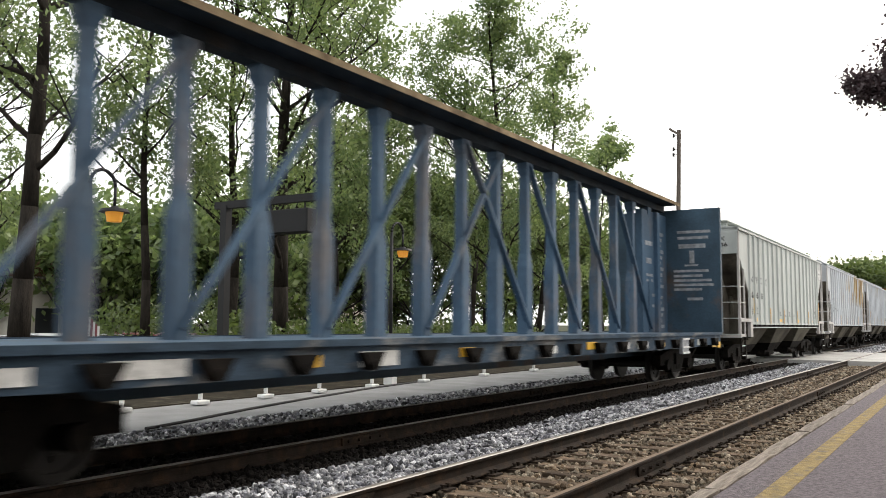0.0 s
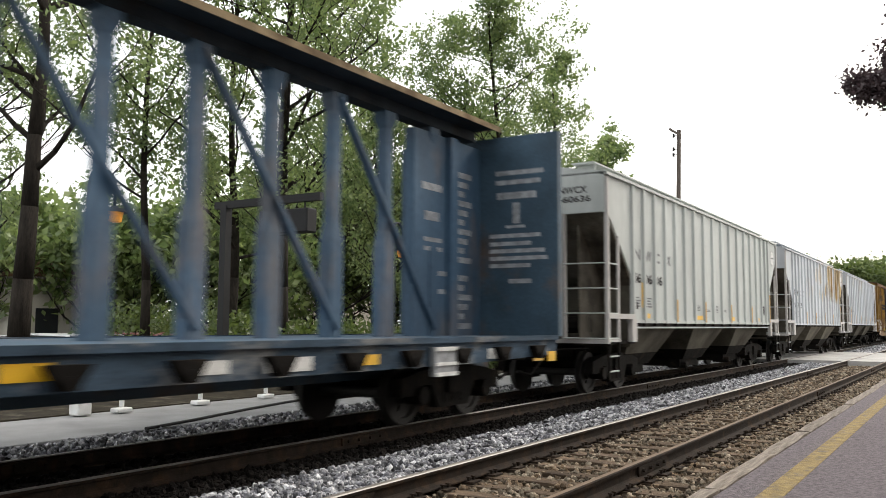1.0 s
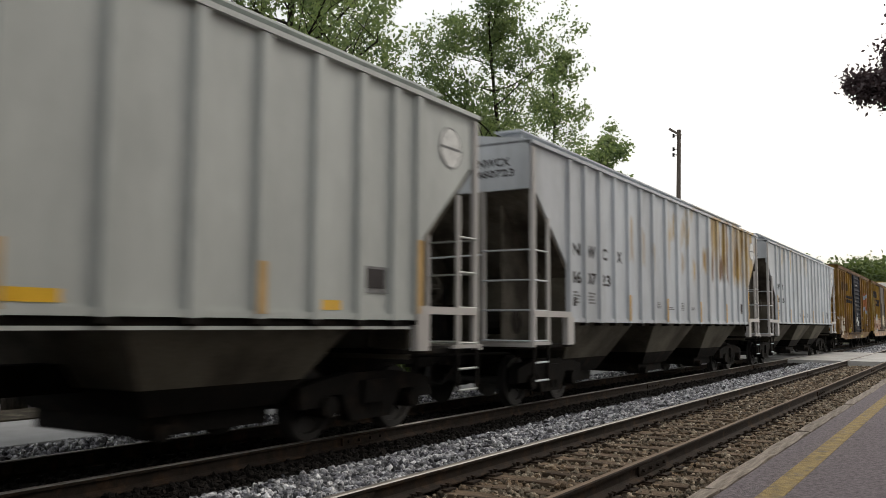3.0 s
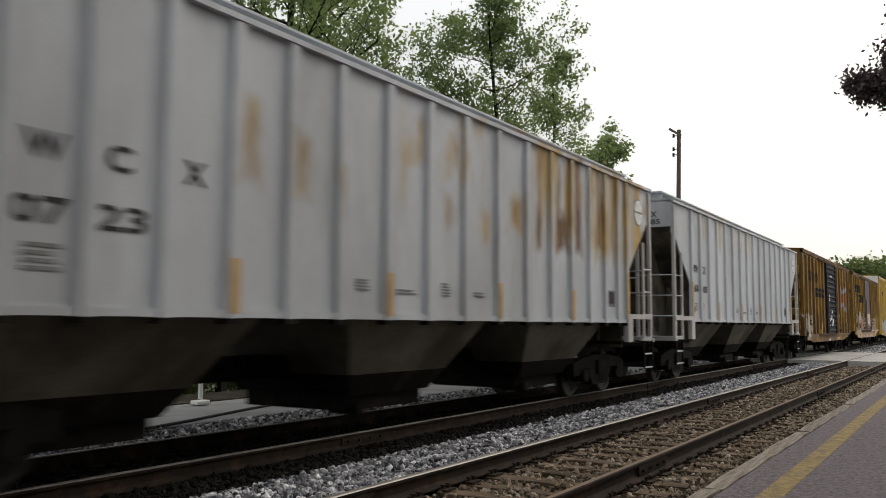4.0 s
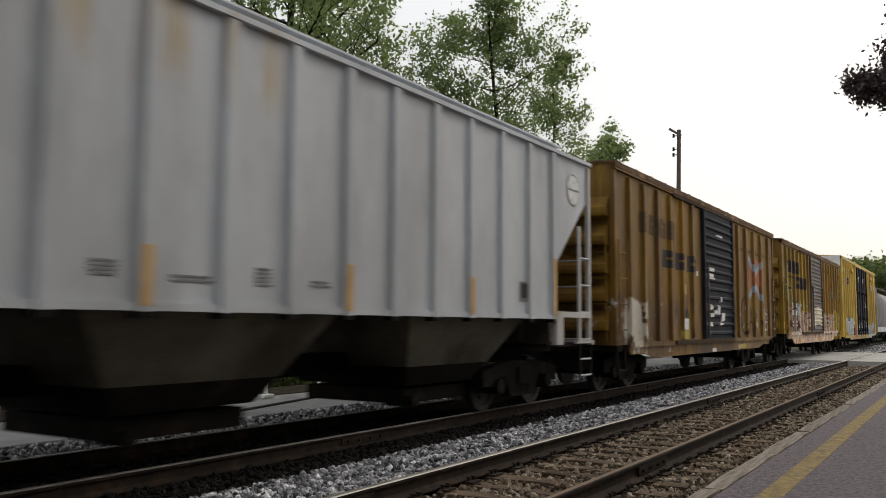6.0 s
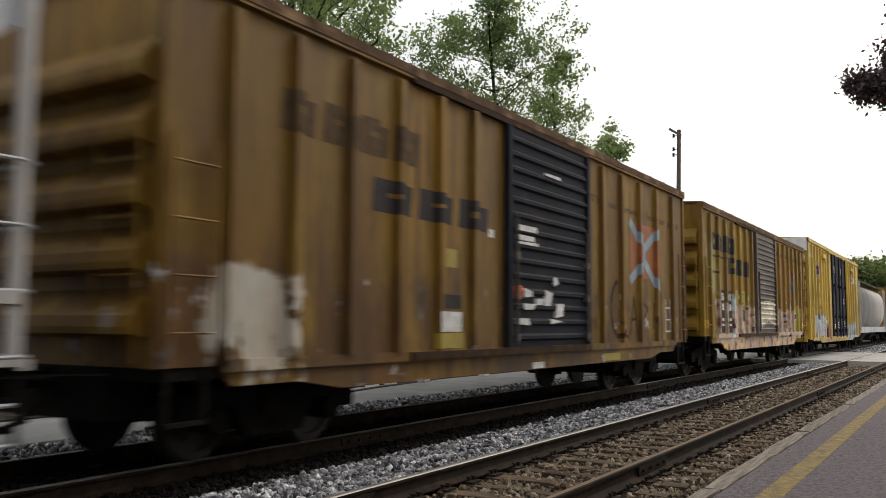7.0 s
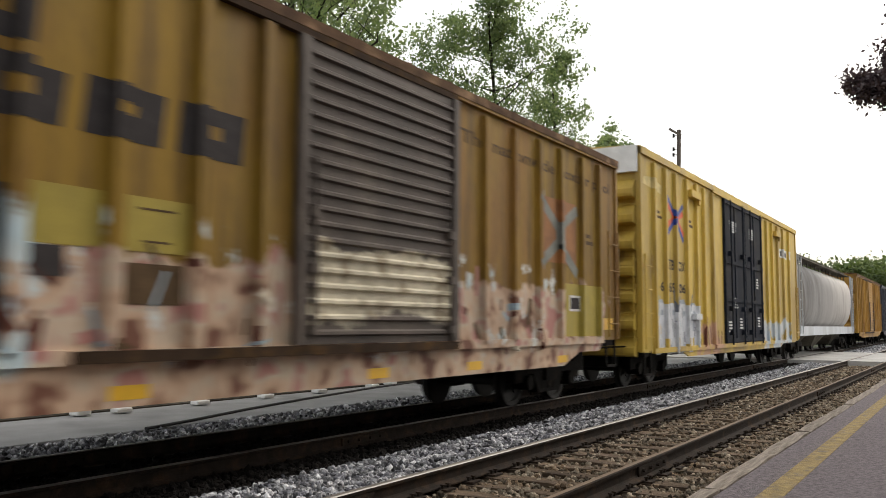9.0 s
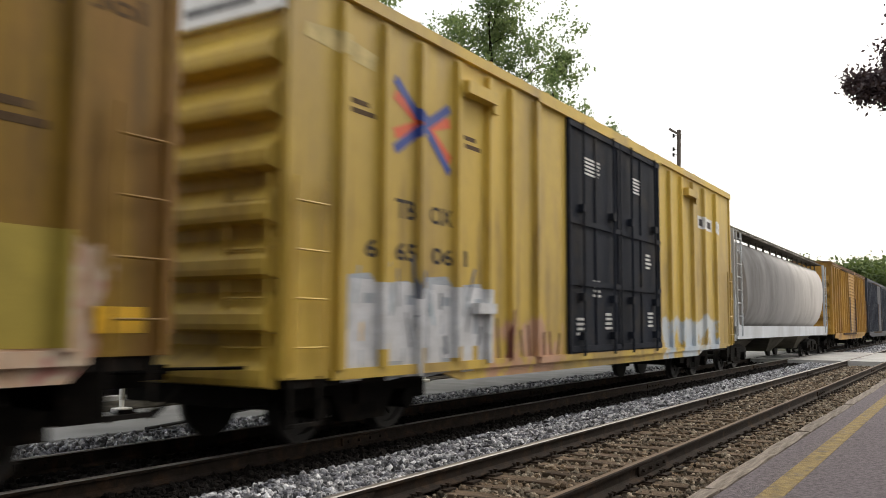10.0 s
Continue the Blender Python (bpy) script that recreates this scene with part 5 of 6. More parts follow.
for car in (hop_a, hop_b, hop_c):
    sign_shape(car, rect(1.72, 1.98, 1.74, 1.9), M["ink"], HW)
    d = -0.1 if car == hop_c else 0.0
    for y0, y1, z0, z1, n in ((6.62, 6.95, 1.78, 1.93, 4), (7.45, 7.95, 1.76, 1.84, 2), (8.5, 8.75, 1.76, 1.96, 5), (9.35, 9.75, 1.78, 1.87, 2)):
        bars(car, y0 + d, y1 + d, z0, z1, n, M["ink_grey"], HW)
    sign_shape(car, rect(14.5 + d * 3, 15.02 + d * 3, 1.76, 2.08), M["ink_grey"], HW)
    sign_shape(car, rect(14.54 + d * 3, 14.98 + d * 3, 1.82, 2.05), M["ink"], HW, lift=0.003)
    ey, ez, er = 16.5 + d * 1.5, 3.82, 0.29
    sign_shape(car, [(ey + er * math.cos(i * math.pi / 14), ez + er * math.sin(i * math.pi / 14)) for i in range(28)], M["ink_grey"], HW, name="emblem")
    sign_shape(car, [(ey + 0.265 * math.cos(i * math.pi / 14), ez + 0.265 * math.sin(i * math.pi / 14)) for i in range(28)], M["white_bar"], HW, lift=0.003, name="emblem", label="white disc emblem")
    sign_shape(car, rect(ey - 0.24, ey + 0.24, ez - 0.02, ez + 0.015), M["ink_grey"], HW, lift=0.006, name="emblem")
    # the car's marks in two rows on the leading end's head panel
    lettering(car, "NWCX", 0.6, 1.2, 4.02, 4.16, M["ink"], 0.1, on_end=True)
    lettering(car, {hop_a: "460636", hop_b: "460723", hop_c: "460685"}[car], 0.55, 1.28, 3.84, 3.97, M["ink"], 0.1, on_end=True)
for y0, y1 in ((6.5, 7.1), (10.2, 10.68), (13.64, 14.15), (2.3, 2.8)):
    sign_shape(hop_a, rect(y0, y1, 1.55, 1.66), M["reflector"], HW, name="reflector", label="yellow reflector strip")
# near-black strip drawn in for the shadow line under the side sheet
bm = bmesh.new()
box(bm, HW - 0.08, HW + 0.01, 1.7, 15.6, 1.37, 1.455)
part("sill_recess", bm, M["truck"], hop_a)
bm = bmesh.new()
box(bm, HW - 0.06, HW + 0.03, 1.75, 15.55, 1.335, 1.37)
part("sill_lip", bm, M["hopper_pale"], hop_a)
for y0 in (1.63, 2.22):
    sign_shape(hop_a, rect(y0, y0 + 0.14, 1.78, 2.32), M["reflector"], HW + 0.002, name="reflector")

# ---- marks on the first ochre boxcar ----
def crossed(car, y0, y1, z0, z1, a, b, W, ribs, w=0.2, under=None):
    cy, cz = (y0 + y1) / 2, (z0 + z1) / 2
    if under:
        sign_shape(car, rect(y0 + 0.08, y1 - 0.08, z0 + 0.2, z1 - 0.05), under, W, ribs)
    sign_shape(car, bar((y0 + 0.05, z1 - 0.05), (cy, cz + 0.12), w), a, W, ribs, lift=0.003)
    sign_shape(car, bar((y1 - 0.05, z1 - 0.15), (cy, cz + 0.12), w), a, W, ribs, lift=0.003)
    sign_shape(car, bar((cy, cz + 0.2), (cy, cz - 0.15), w), a, W, ribs, lift=0.0035)
    sign_shape(car, bar((y0 + 0.05, z0 + 0.12), (cy, cz - 0.12), w), b, W, ribs, lift=0.003)
    sign_shape(car, bar((y1 - 0.05, z0 + 0.05), (cy, cz - 0.12), w), b, W, ribs, lift=0.003)


def block_word(car, y0, y1, z0, z1, n, material, W, ribs, seed):
    """A large worn word drawn as plain blocks."""
    r = random.Random(seed)
    w = (y1 - y0) / n
    for k in range(n):
        a, b = y0 + k * w, y0 + (k + 0.82) * w
        t = w * 0.3
        lean = 0.1 * (z1 - z0)
        for poly in (rect(a, a + t, z0, z1), rect(b - t, b, z0, z1 - r.uniform(0, 0.1)), rect(a + t, b - t, z1 - 0.16, z1), rect(a + t, b - t, z0, z0 + 0.15 + r.uniform(0, 0.08))):
            sign_shape(car, [(u + lean * (v - z0) / (z1 - z0), v) for u, v in poly], material, W, ribs)


crossed(box_a, 12.0, 13.85, 2.2, 3.62, M["blue_bar"], M["blue_bar"], BW, RIBS1, 0.2, M["orange_bar"])
block_word(box_a, 3.1, 6.1, 2.74, 3.15, 3, M["ink"], BW, RIBS1, 3)
block_word(box_a, 1.5, 4.2, 3.4, 3.85, 4, M["ink_brown"], BW, RIBS1, 5)
sign_shape(box_a, rect(4.55, 5.2, 1.3, 1.57), M["white_bar"], BW, RIBS1)
sign_shape(box_a, rect(4.62, 5.2, 1.61, 1.8), M["ink"], BW, RIBS1)
sign_shape(box_a, rect(4.76, 5.06, 2.17, 2.42), M["olive"], BW, RIBS1)
sign_shape(box_a, rect(4.5, 5.25, 1.08, 1.28), M["olive"], BW, RIBS1)
sign_shape(box_a, rect(5.97, 6.12, 2.68, 2.8), M["white_bar"], BW, RIBS1)
for q in range(3):
    sign_shape(box_a, rect(14.4, 14.78, 1.25 + 0.27 * q, 1.28 + 0.27 * q), M["white_bar"], BW, RIBS1)
for yy in (14.4, 14.76):
    sign_shape(box_a, rect(yy, yy + 0.03, 1.25, 2.0), M["white_bar"], BW, RIBS1)
for i in range(14):
    a, b = math.radians(95 + 15 * i), math.radians(95 + 15 * (i + 1))
    sign_shape(box_a, bar((11.35 + 0.42 * math.cos(a), 1.72 + 0.55 * math.sin(a)), (11.35 + 0.42 * math.cos(b), 1.72 + 0.55 * math.sin(b)), 0.1), M["track_rust"], BW, RIBS1)
for p, q in (((11.5, 1.3), (11.9, 1.15)), ((12.0, 1.2), (12.25, 2.0)), ((12.25, 2.0), (12.45, 1.25)), ((12.05, 1.5), (12.42, 1.55)), ((12.75, 1.0), (12.8, 1.95)), ((12.8, 1.9), (13.15, 1.75)), ((13.15, 1.75), (12.85, 1.5)), ((13.5, 1.3), (13.6, 1.9))):
    sign_shape(box_a, bar(p, q, 0.06), M["track_rust"], BW, RIBS1, lift=0.0005)
lettering(box_a, "The nationwide boxcar pool", 9.9, 15.5, 3.66, 3.86, M["ink_brown"], BW)
sign_shape(box_a, rect(10.55, 11.4, 0.72, 0.86), M["olive"], BW)
sign_shape(box_a, rect(7.42, 7.86, 0.7, 0.8), M["white_bar"], BW)
DX = BW + 0.06
for y0, y1, z0, z1, m in ((6.75, 7.4, 2.86, 2.95, "white_bar"), (6.72, 7.3, 2.72, 2.8, "white_bar"), (6.72, 7.45, 2.64, 2.69, "white_bar"), (7.75, 8.35, 3.86, 3.9, "white_bar"), (6.62, 6.86, 1.76, 1.97, "strong_red"), (6.95, 7.25, 1.85, 1.97, "white_bar"),
                          (6.92, 7.3, 1.6, 1.72, "white_bar"), (7.4, 7.65, 1.75, 1.85, "silver"), (7.7, 7.95, 1.72, 1.95, "silver"), (8.0, 8.2, 2.05, 2.2, "silver"), (8.15, 8.45, 1.55, 1.75, "white_bar"), (7.95, 8.4, 1.42, 1.48, "white_bar"), (6.65, 7.1, 1.42, 1.48, "white_bar")):
    bm = bmesh.new()
    jr = random.Random(int(y0 * 1000 + z0 * 100))
    j = 0.012 if y1 - y0 > 0.5 else 0.055
    prism(bm, [(u + jr.uniform(-j, j), v + jr.uniform(-j, j) * 0.8) for u, v in rect(y0, y1, z0, z1)], "x", DX + 0.01, DX + 0.064)
    part("painted_mark", bm, M[m], box_a)

# ---- marks on the sprayed boxcar ----
block_word(box_b, 1.05, 3.45, 3.5, 3.98, 4, M["ink"], BW, RIBS2, 7)
block_word(box_b, 2.85, 5.75, 2.92, 3.4, 3, M["ink"], BW, RIBS2, 9)
sign_shape(box_b, rect(0.95, 2.6, 3.3, 3.36), M["ink_brown"], BW, RIBS2)
sign_shape(box_b, rect(0.85, 1.55, 2.85, 2.92), M["ink_brown"], BW, RIBS2)
for y0, y1 in ((1.66, 2.34), (2.52, 3.22)):
    sign_shape(box_b, rect(y0, y1, 1.2, 2.42), M["ink"], BW, lift=0.002)
    lettering(box_b, "RB" if y0 < 2 else "OX", y0 + 0.06, y0 + 0.6, 2.12, 2.33, M["white_bar"], BW + 0.008)
    for z0, z1 in ((1.84, 2.03), (1.54, 1.62), (1.4, 1.46)):
        for k in range(2):
            yy = y0 + 0.06 + 0.32 * k
            sign_shape(box_b, rect(yy, yy + 0.22, z0, z1), M["white_bar"], BW, lift=0.005)
sign_shape(box_b, rect(3.42, 4.05, 2.0, 2.47), M["olive"], BW, RIBS2, lift=0.002)
sign_shape(box_b, rect(4.27, 4.95, 2.0, 2.47), M["olive"], BW, RIBS2, lift=0.002)
sign_shape(box_b, rect(4.4, 4.8, 2.36, 2.38), M["ink_brown"], BW, lift=0.005)
sign_shape(box_b, rect(4.45, 4.75, 2.08, 2.1), M["ink_brown"], BW, lift=0.005)
sign_shape(box_b, rect(3.43, 3.73, 1.75, 1.99), M["ink"], BW, RIBS2, lift=0.002)
sign_shape(box_b, rect(4.28, 4.9, 1.55, 1.9), M["ink_brown"], BW, RIBS2, lift=0.002)
sign_shape(box_b, rect(0.08, 0.56, 1.33, 1.55), M["reflector"], BW, name="reflector", label="yellow reflector plate")
sign_shape(box_b, rect(15.12, 15.6, 1.31, 1.53), M["reflector"], BW, name="reflector", label="yellow reflector plate")
for y0 in (2.15, 4.18, 7.68, 9.97, 13.0):
    sign_shape(box_b, rect(y0, y0 + 0.4, 0.76, 0.88), M["reflector"], BW, name="reflector")
crossed(box_b, 12.2, 13.9, 2.25, 3.6, M["blue_faint"], M["blue_faint"], BW, RIBS2, 0.19, M["orange_faint"])
sign_shape(box_b, rect(13.2, 14.85, 1.2, 2.12), M["olive"], BW, RIBS2, lift=0.002)
sign_shape(box_b, rect(13.5, 13.97, 1.64, 1.92), M["white_bar"], BW, lift=0.005)
sign_shape(box_b, rect(13.54, 13.93, 1.68, 1.88), M["ink"], BW, lift=0.008)
SLOGAN = "The nationwide boxcar pool"
lettering(box_b, SLOGAN, 9.75, 15.5, 3.9, 4.16, M["ink_brown"], BW)
# strokes of spray paint in the colours of the lower band
srng = random.Random(31)
for k in range(70):
    y, z = srng.uniform(3.3, 15.0), srng.uniform(0.95, 1.95)
    if 6.2 < y < 9.7 or (1.0 < z < 2.2 and 13.0 < y < 15.0):
        continue
    a, n = srng.uniform(0, math.pi), srng.uniform(0.15, 0.5)
    col = srng.choice(["spray_maroon", "spray_maroon", "spray_cream", "spray_blue", "spray_pink", "ink_brown"])
    sign_shape(box_b, bar((y, z), (y + n * math.cos(a) * 0.7, z + n * math.sin(a)), srng.uniform(0.03, 0.11)), M[col], BW, RIBS2, lift=0.001 + 0.0001 * k)
for k in range(26):
    y, z = srng.uniform(1.0, 4.4), srng.uniform(0.85, 1.75)
    a, n = math.pi / 2 + srng.uniform(-0.5, 0.5), srng.uniform(0.2, 0.55)
    sign_shape(box_c, bar((y, z), (y + n * math.cos(a), z + n * math.sin(a)), srng.uniform(0.03, 0.08)), M[srng.choice(["spray_white", "spray_slate", "spray_slate", "spray_blue"])], TW, RIBS3, lift=0.004 + 0.0001 * k)
for k in range(9):
    y = 4.7 + 0.26 * k
    sign_shape(box_c, bar((y, 0.85), (y + srng.uniform(-0.1, 0.1), srng.uniform(1.2, 1.7)), 0.06), M[srng.choice(["spray_pink", "spray_maroon", "ink_brown"])], TW, RIBS3, lift=0.002)
for k in range(10):
    y, z = srng.uniform(9.9, 15.0), srng.uniform(1.1, 1.5)
    sign_shape(box_a, bar((y, z), (y + srng.uniform(-0.15, 0.15), z + srng.uniform(0.2, 0.5)), 0.035), M["ink_brown"], BW, RIBS1, lift=0.001)
for yy in (12.45, 14.25):
    bars(box_b, yy - 0.2, yy + 0.4, 2.85, 3.1, 2, M["ink_brown"], BW)

# ---- marks on the tall yellow boxcar ----
cy, cz = 2.62, 3.98
for p, q, m in (((1.95, 4.45), (cy, cz), "strong_blue"), ((3.25, 4.35), (cy, cz), "strong_blue"), ((1.95, 3.55), (cy, cz), "strong_blue"), ((3.25, 3.45), (cy, cz), "strong_blue")):
    sign_shape(box_c, bar(p, q, 0.13), M[m], TW, RIBS3, lift=0.003)
for p, q in (((1.95, 4.25), (cy - 0.08, cz)), ((3.25, 4.15), (cy + 0.08, cz)), ((1.95, 3.75), (cy - 0.08, cz)), ((3.27, 3.62), (cy + 0.08, cz))):
    sign_shape(box_c, bar(p, q, 0.14), M["strong_red"], TW, RIBS3, lift=0.001)
for text, y0, y1, z0, z1 in (("TB", 1.99, 2.44, 2.71, 2.95), ("OX", 2.78, 3.34, 2.71, 2.95), ("6", 1.38, 1.63, 2.18, 2.4), ("65", 2.0, 2.46, 2.18, 2.41), ("06", 2.82, 3.36, 2.18, 2.41), ("1", 3.66, 3.74, 2.2, 2.42)):
    lettering(box_c, text, y0, y1, z0, z1, M["ink"], TW)
for y0, y1, z0, z1 in ((0.98, 1.62, 1.42, 2.0), (1.8, 2.43, 0.72, 1.94), (2.6, 3.35, 0.72, 2.04), (3.52, 4.25, 1.2, 1.98), (1.0, 1.64, 0.74, 1.16)):
    sign_shape(box_c, [(y0 + 0.02, z0), (y1 - 0.06, z0 + 0.05), (y1, z1 - 0.12), (y1 - 0.15, z1), (y0 + 0.1, z1 - 0.04), (y0, z1 - 0.2)], M["spray_backing"], TW, lift=-0.0016)
for y0, y1, z0, z1 in ((1.05, 1.6, 3.82, 4.04), (3.65, 4.12, 3.86, 4.09)):
    bars(box_c, y0, y1, z0, z1, 2, M["ink_brown"], TW)
sign_shape(box_c, [(0.25, 4.5), (1.5, 4.42), (1.56, 4.62), (0.8, 4.72), (0.3, 4.66)], M["faded_patch"], TW, RIBS3)
block_word(box_c, 1.05, 4.5, 1.1, 1.92, 4, M["silver"], TW, RIBS3, 13)
for k, yy in enumerate((1.0, 1.35, 1.85, 2.2, 2.75, 3.1, 3.6, 4.05)):
    sign_shape(box_c, rect(yy, yy + 0.3, 0.75 + 0.1 * (k % 3), 1.5 + 0.14 * (k % 2)), M["silver"], TW, RIBS3, lift=0.002)
sign_shape(box_c, rect(1.3, 1.6, 1.2, 1.42), M["reflector"], TW, name="reflector")
for yy in (15.7, 16.5, 17.3):
    sign_shape(box_c, rect(yy, yy + 0.6, 3.95, 4.28), M["white_bar"], TW, RIBS3)
    sign_shape(box_c, rect(yy + 0.1, yy + 0.45, 4.02, 4.2), M["ink"], TW, lift=0.003)
for y0, y1 in ((7.85, 8.75), (10.4, 11.2)):
    bars(box_c, y0, y1, 4.15, 4.5, 5, M["white_bar"], TW + 0.052)
for y0, z0 in ((8.9, 1.3), (11.4, 1.35), (8.3, 1.9), (11.3, 2.6), (7.5, 1.2)):
    bars(box_c, y0, y0 + 0.4, z0, z0 + 0.35, 4, M["white_bar"], TW + 0.052)
for y0 in (3.5, 14.3):
    bm = bmesh.new()
    box(bm, TW + 0.02, TW + 0.2, y0, y0 + 0.85, 4.62, 4.8)
    box(bm, TW + 0.02, TW + 0.16, y0 + 0.8, y0 + 0.95, 4.5, 4.7)
    part("door_stop", bm, M["yellow_sprayed"], box_c)
bm = bmesh.new()
box(bm, TW + 0.02, TW + 0.15, 3.9, 4.4, 1.55, 1.7)
part("bracket", bm, M["silver"], box_c)
bm = bmesh.new()
box(bm, -TW, TW, -0.07, 0.06, 4.72, 5.3)
hd = part("end_header", bm, M["white_paint"], box_c, "white panel across the top of the end")
bm = bmesh.new()
box(bm, 0.1, 1.15, -0.078, -0.069, 4.84, 4.94)
part("stencil_line", bm, M["ink_grey"], hd)


# ---- trees ----
def tree(name, x, y, height, spread, seed, leaf, leaves, label, leaf_size=0.09, clear=0.25, lean=(0, 0), girth=0.2, crown_pow=1.0):
    rng = random.Random(seed)
    nrng = np.random.default_rng(seed)
    t = thing(name, label, "tree", "trees behind the walkway", pose(x, y, GROUND))
    bm = bmesh.new()
    tips = []

    def limb(p, d, length, r, level):
        k = 4 if level < 2 else 3
        for i in range(k):
            d2 = (d + Vector((rng.uniform(-1, 1), rng.uniform(-1, 1), rng.uniform(-0.3, 0.7))) * (0.10 if level == 0 else 0.22)).normalized()
            q = p + d2 * (length / k)
            r1 = r * (1 - (0.55 if level == 0 else 0.75) / k)
            rod(bm, p, q, r, 9 if level == 0 else 5, r1)
            p, d, r = q, d2, r1
            z = p.z / height
            if level >= 1:
                tips.append((p.copy(), level))
            if level == 0 and z > clear * 0.8 or level in (1, 2) and i >= 1:
                for _ in range(3 if level == 0 else 2):
                    a = rng.uniform(0, 2 * math.pi)
                    out = Vector((math.cos(a), math.sin(a), rng.uniform(0.25, 1.0)))
                    nd = (d * 0.4 + out).normalized()
                    limb(p, nd, length * rng.uniform(0.38, 0.62) * (spread / height * 1.5 if level == 0 else 1.0), r * 0.55, level + 1)
        tips.append((p.copy(), level))

    start = Vector((0, 0, 0))
    p, d, r = start, Vector((lean[0], lean[1], 1)).normalized(), girth
    for i in range(10):
        d2 = (d + Vector((rng.uniform(-1, 1), rng.uniform(-1, 1), 0.4)) * 0.07).normalized()
        q = p + d2 * (height * 0.88 / 10)
        r1 = r * 0.86
        rod(bm, p, q, r, 9, r1)
        p, d, r = q, d2, r1
        z = p.z / height
        if z > clear:
            f = max(0.25, math.sin(min(1, (z - clear) / (1 - clear) * 0.8 + 0.22) * math.pi) ** crown_pow)
            for _ in range(3):
                a = rng.uniform(0, 2 * math.pi)
                nd = Vector((math.cos(a), math.sin(a), rng.uniform(0.3, 0.9))).normalized()
                limb(p - d * rng.uniform(0, height * 0.08), nd, spread * 0.62 * f * rng.uniform(0.7, 1.15), r * 0.5, 1)
    tips.append((p.copy(), 2))
    part("trunk", bm, M["bark"], t, smooth=True)
    pts = np.array([tuple(q) for q, _ in tips])
    w = np.array([1.0 if lv >= 2 else 0.45 for _, lv in tips])
    # leaves in clusters round the twigs
    per = 26
    cl = max(40, leaves // per)
    base = pts[nrng.choice(len(pts), cl, p=w / w.sum())] + nrng.normal(0, 0.2, (cl, 3)) * (spread / 6)
    pos = np.repeat(base, per, 0) + nrng.normal(0, 0.16, (cl * per, 3)) * max(1.0, leaf_size / 0.09)
    pos = pos[pos[:, 2] > height * clear * 0.45]
    k = len(pos)
    nrm = nrng.normal(0, 1, (k, 3)) + np.array([0, 0, 0.5])
    nrm /= np.linalg.norm(nrm, axis=1)[:, None]
    u = np.cross(nrm, nrng.normal(0, 1, (k, 3)))
    u /= np.linalg.norm(u, axis=1)[:, None]
    v = np.cross(nrm, u)
    s = leaf_size * nrng.uniform(0.6, 1.25, (k, 1))
    quad = np.stack([pos - u * s, pos + v * s * 0.55 + nrm * s * 0.15, pos + u * s, pos - v * s * 0.55 + nrm * s * 0.15], 1).reshape(-1, 3)
    me = bpy.data.meshes.new("crown")
    me.vertices.add(4 * k)
    me.vertices.foreach_set("co", quad.ravel())
    me.loops.add(4 * k)
    me.loops.foreach_set("vertex_index", np.arange(4 * k))
    me.polygons.add(k)
    me.polygons.foreach_set("loop_start", np.arange(0, 4 * k, 4))
    me.update(calc_edges=True)
    me.materials.append(leaf)
    ob = new("crown", me)
    ob.parent = t
    return t


def polar(px_az, dist):
    a = radians(px_az)
    return -dist * math.sin(a), dist * math.cos(a)


TALL = "tall leafy green tree with a dark trunk"
SPOTS = [(58.4, 16.0, 14.0, 4.4, 0.22, 5200), (51.2, 23.0, 16.0, 4.2, 0.15, 8000), (60.5, 30.0, 14.0, 5.0, 0.2, 5000), (45.8, 24.0, 17.0, 4.8, 0.17, 10500),
         (42.7, 23.0, 15.5, 5.6, 0.26, 11000), (39.0, 33.0, 18.0, 5.4, 0.2, 8500), (28.6, 34.0, 16.2, 6.0, 0.22, 13500), (35.5, 31.0, 10.5, 5.0, 0.14, 7000), (30.0, 46.0, 15.0, 6.0, 0.2, 7000), (25.6, 38.0, 15.2, 3.4, 0.15, 6000)]
for i, (az, d, h, sp, g, n) in enumerate(SPOTS):
    x, y = polar(az, d)
    tree("tree", x, y, h, sp, 11 + i, M["leaf"], int(n * 1.75), TALL, 0.046 + 0.0011 * d, 0.3 if az > 50 else 0.24, girth=g)
x, y = polar(21.2, 52.0)
tree("tree", x, y, 15.4, 2.7, 41, M["leaf"], 5000, "slender young green tree farther off", 0.13, 0.3, girth=0.12)
for i, (az, d, h, sp) in enumerate([(47, 40, 6, 7), (51, 46, 5.5, 7), (54, 40, 5, 7), (57.5, 46, 5.5, 7), (61, 40, 5, 7), (43.5, 50, 9, 8), (40, 46, 9, 8), (36.5, 52, 10, 8), (33, 50, 10, 8), (29, 58, 10, 8), (26, 60, 9, 8), (23, 66, 8, 7)]):
    x, y = polar(az, d)
    tree("tree", x, y, h, sp, 60 + i, M["leaf"] if az > 46 else M["leaf_dark"], 8000, "dense dark green tree in the distance", 0.22, 0.03, girth=0.2)
for i, (az, d, h, sp) in enumerate([(8.6, 190, 13.5, 12), (5.9, 150, 11.5, 9), (4.3, 160, 11.5, 9), (2.4, 150, 11, 9), (9.8, 170, 10, 9), (0.5, 170, 12, 10)]):
    x, y = polar(az, d)
    tree("tree", x, y, h, sp, 80 + i, M["leaf_dark"], 6500, "far tree over the end of the train", 0.36, 0.05, girth=0.3)
x, y = polar(2.9, 27.0)
tree("tree", x, y, 11.0, 2.5, 97, M["leaf_purple"], 14000, "purple-leaved tree standing beside the platform", 0.085, 0.74, girth=0.14)


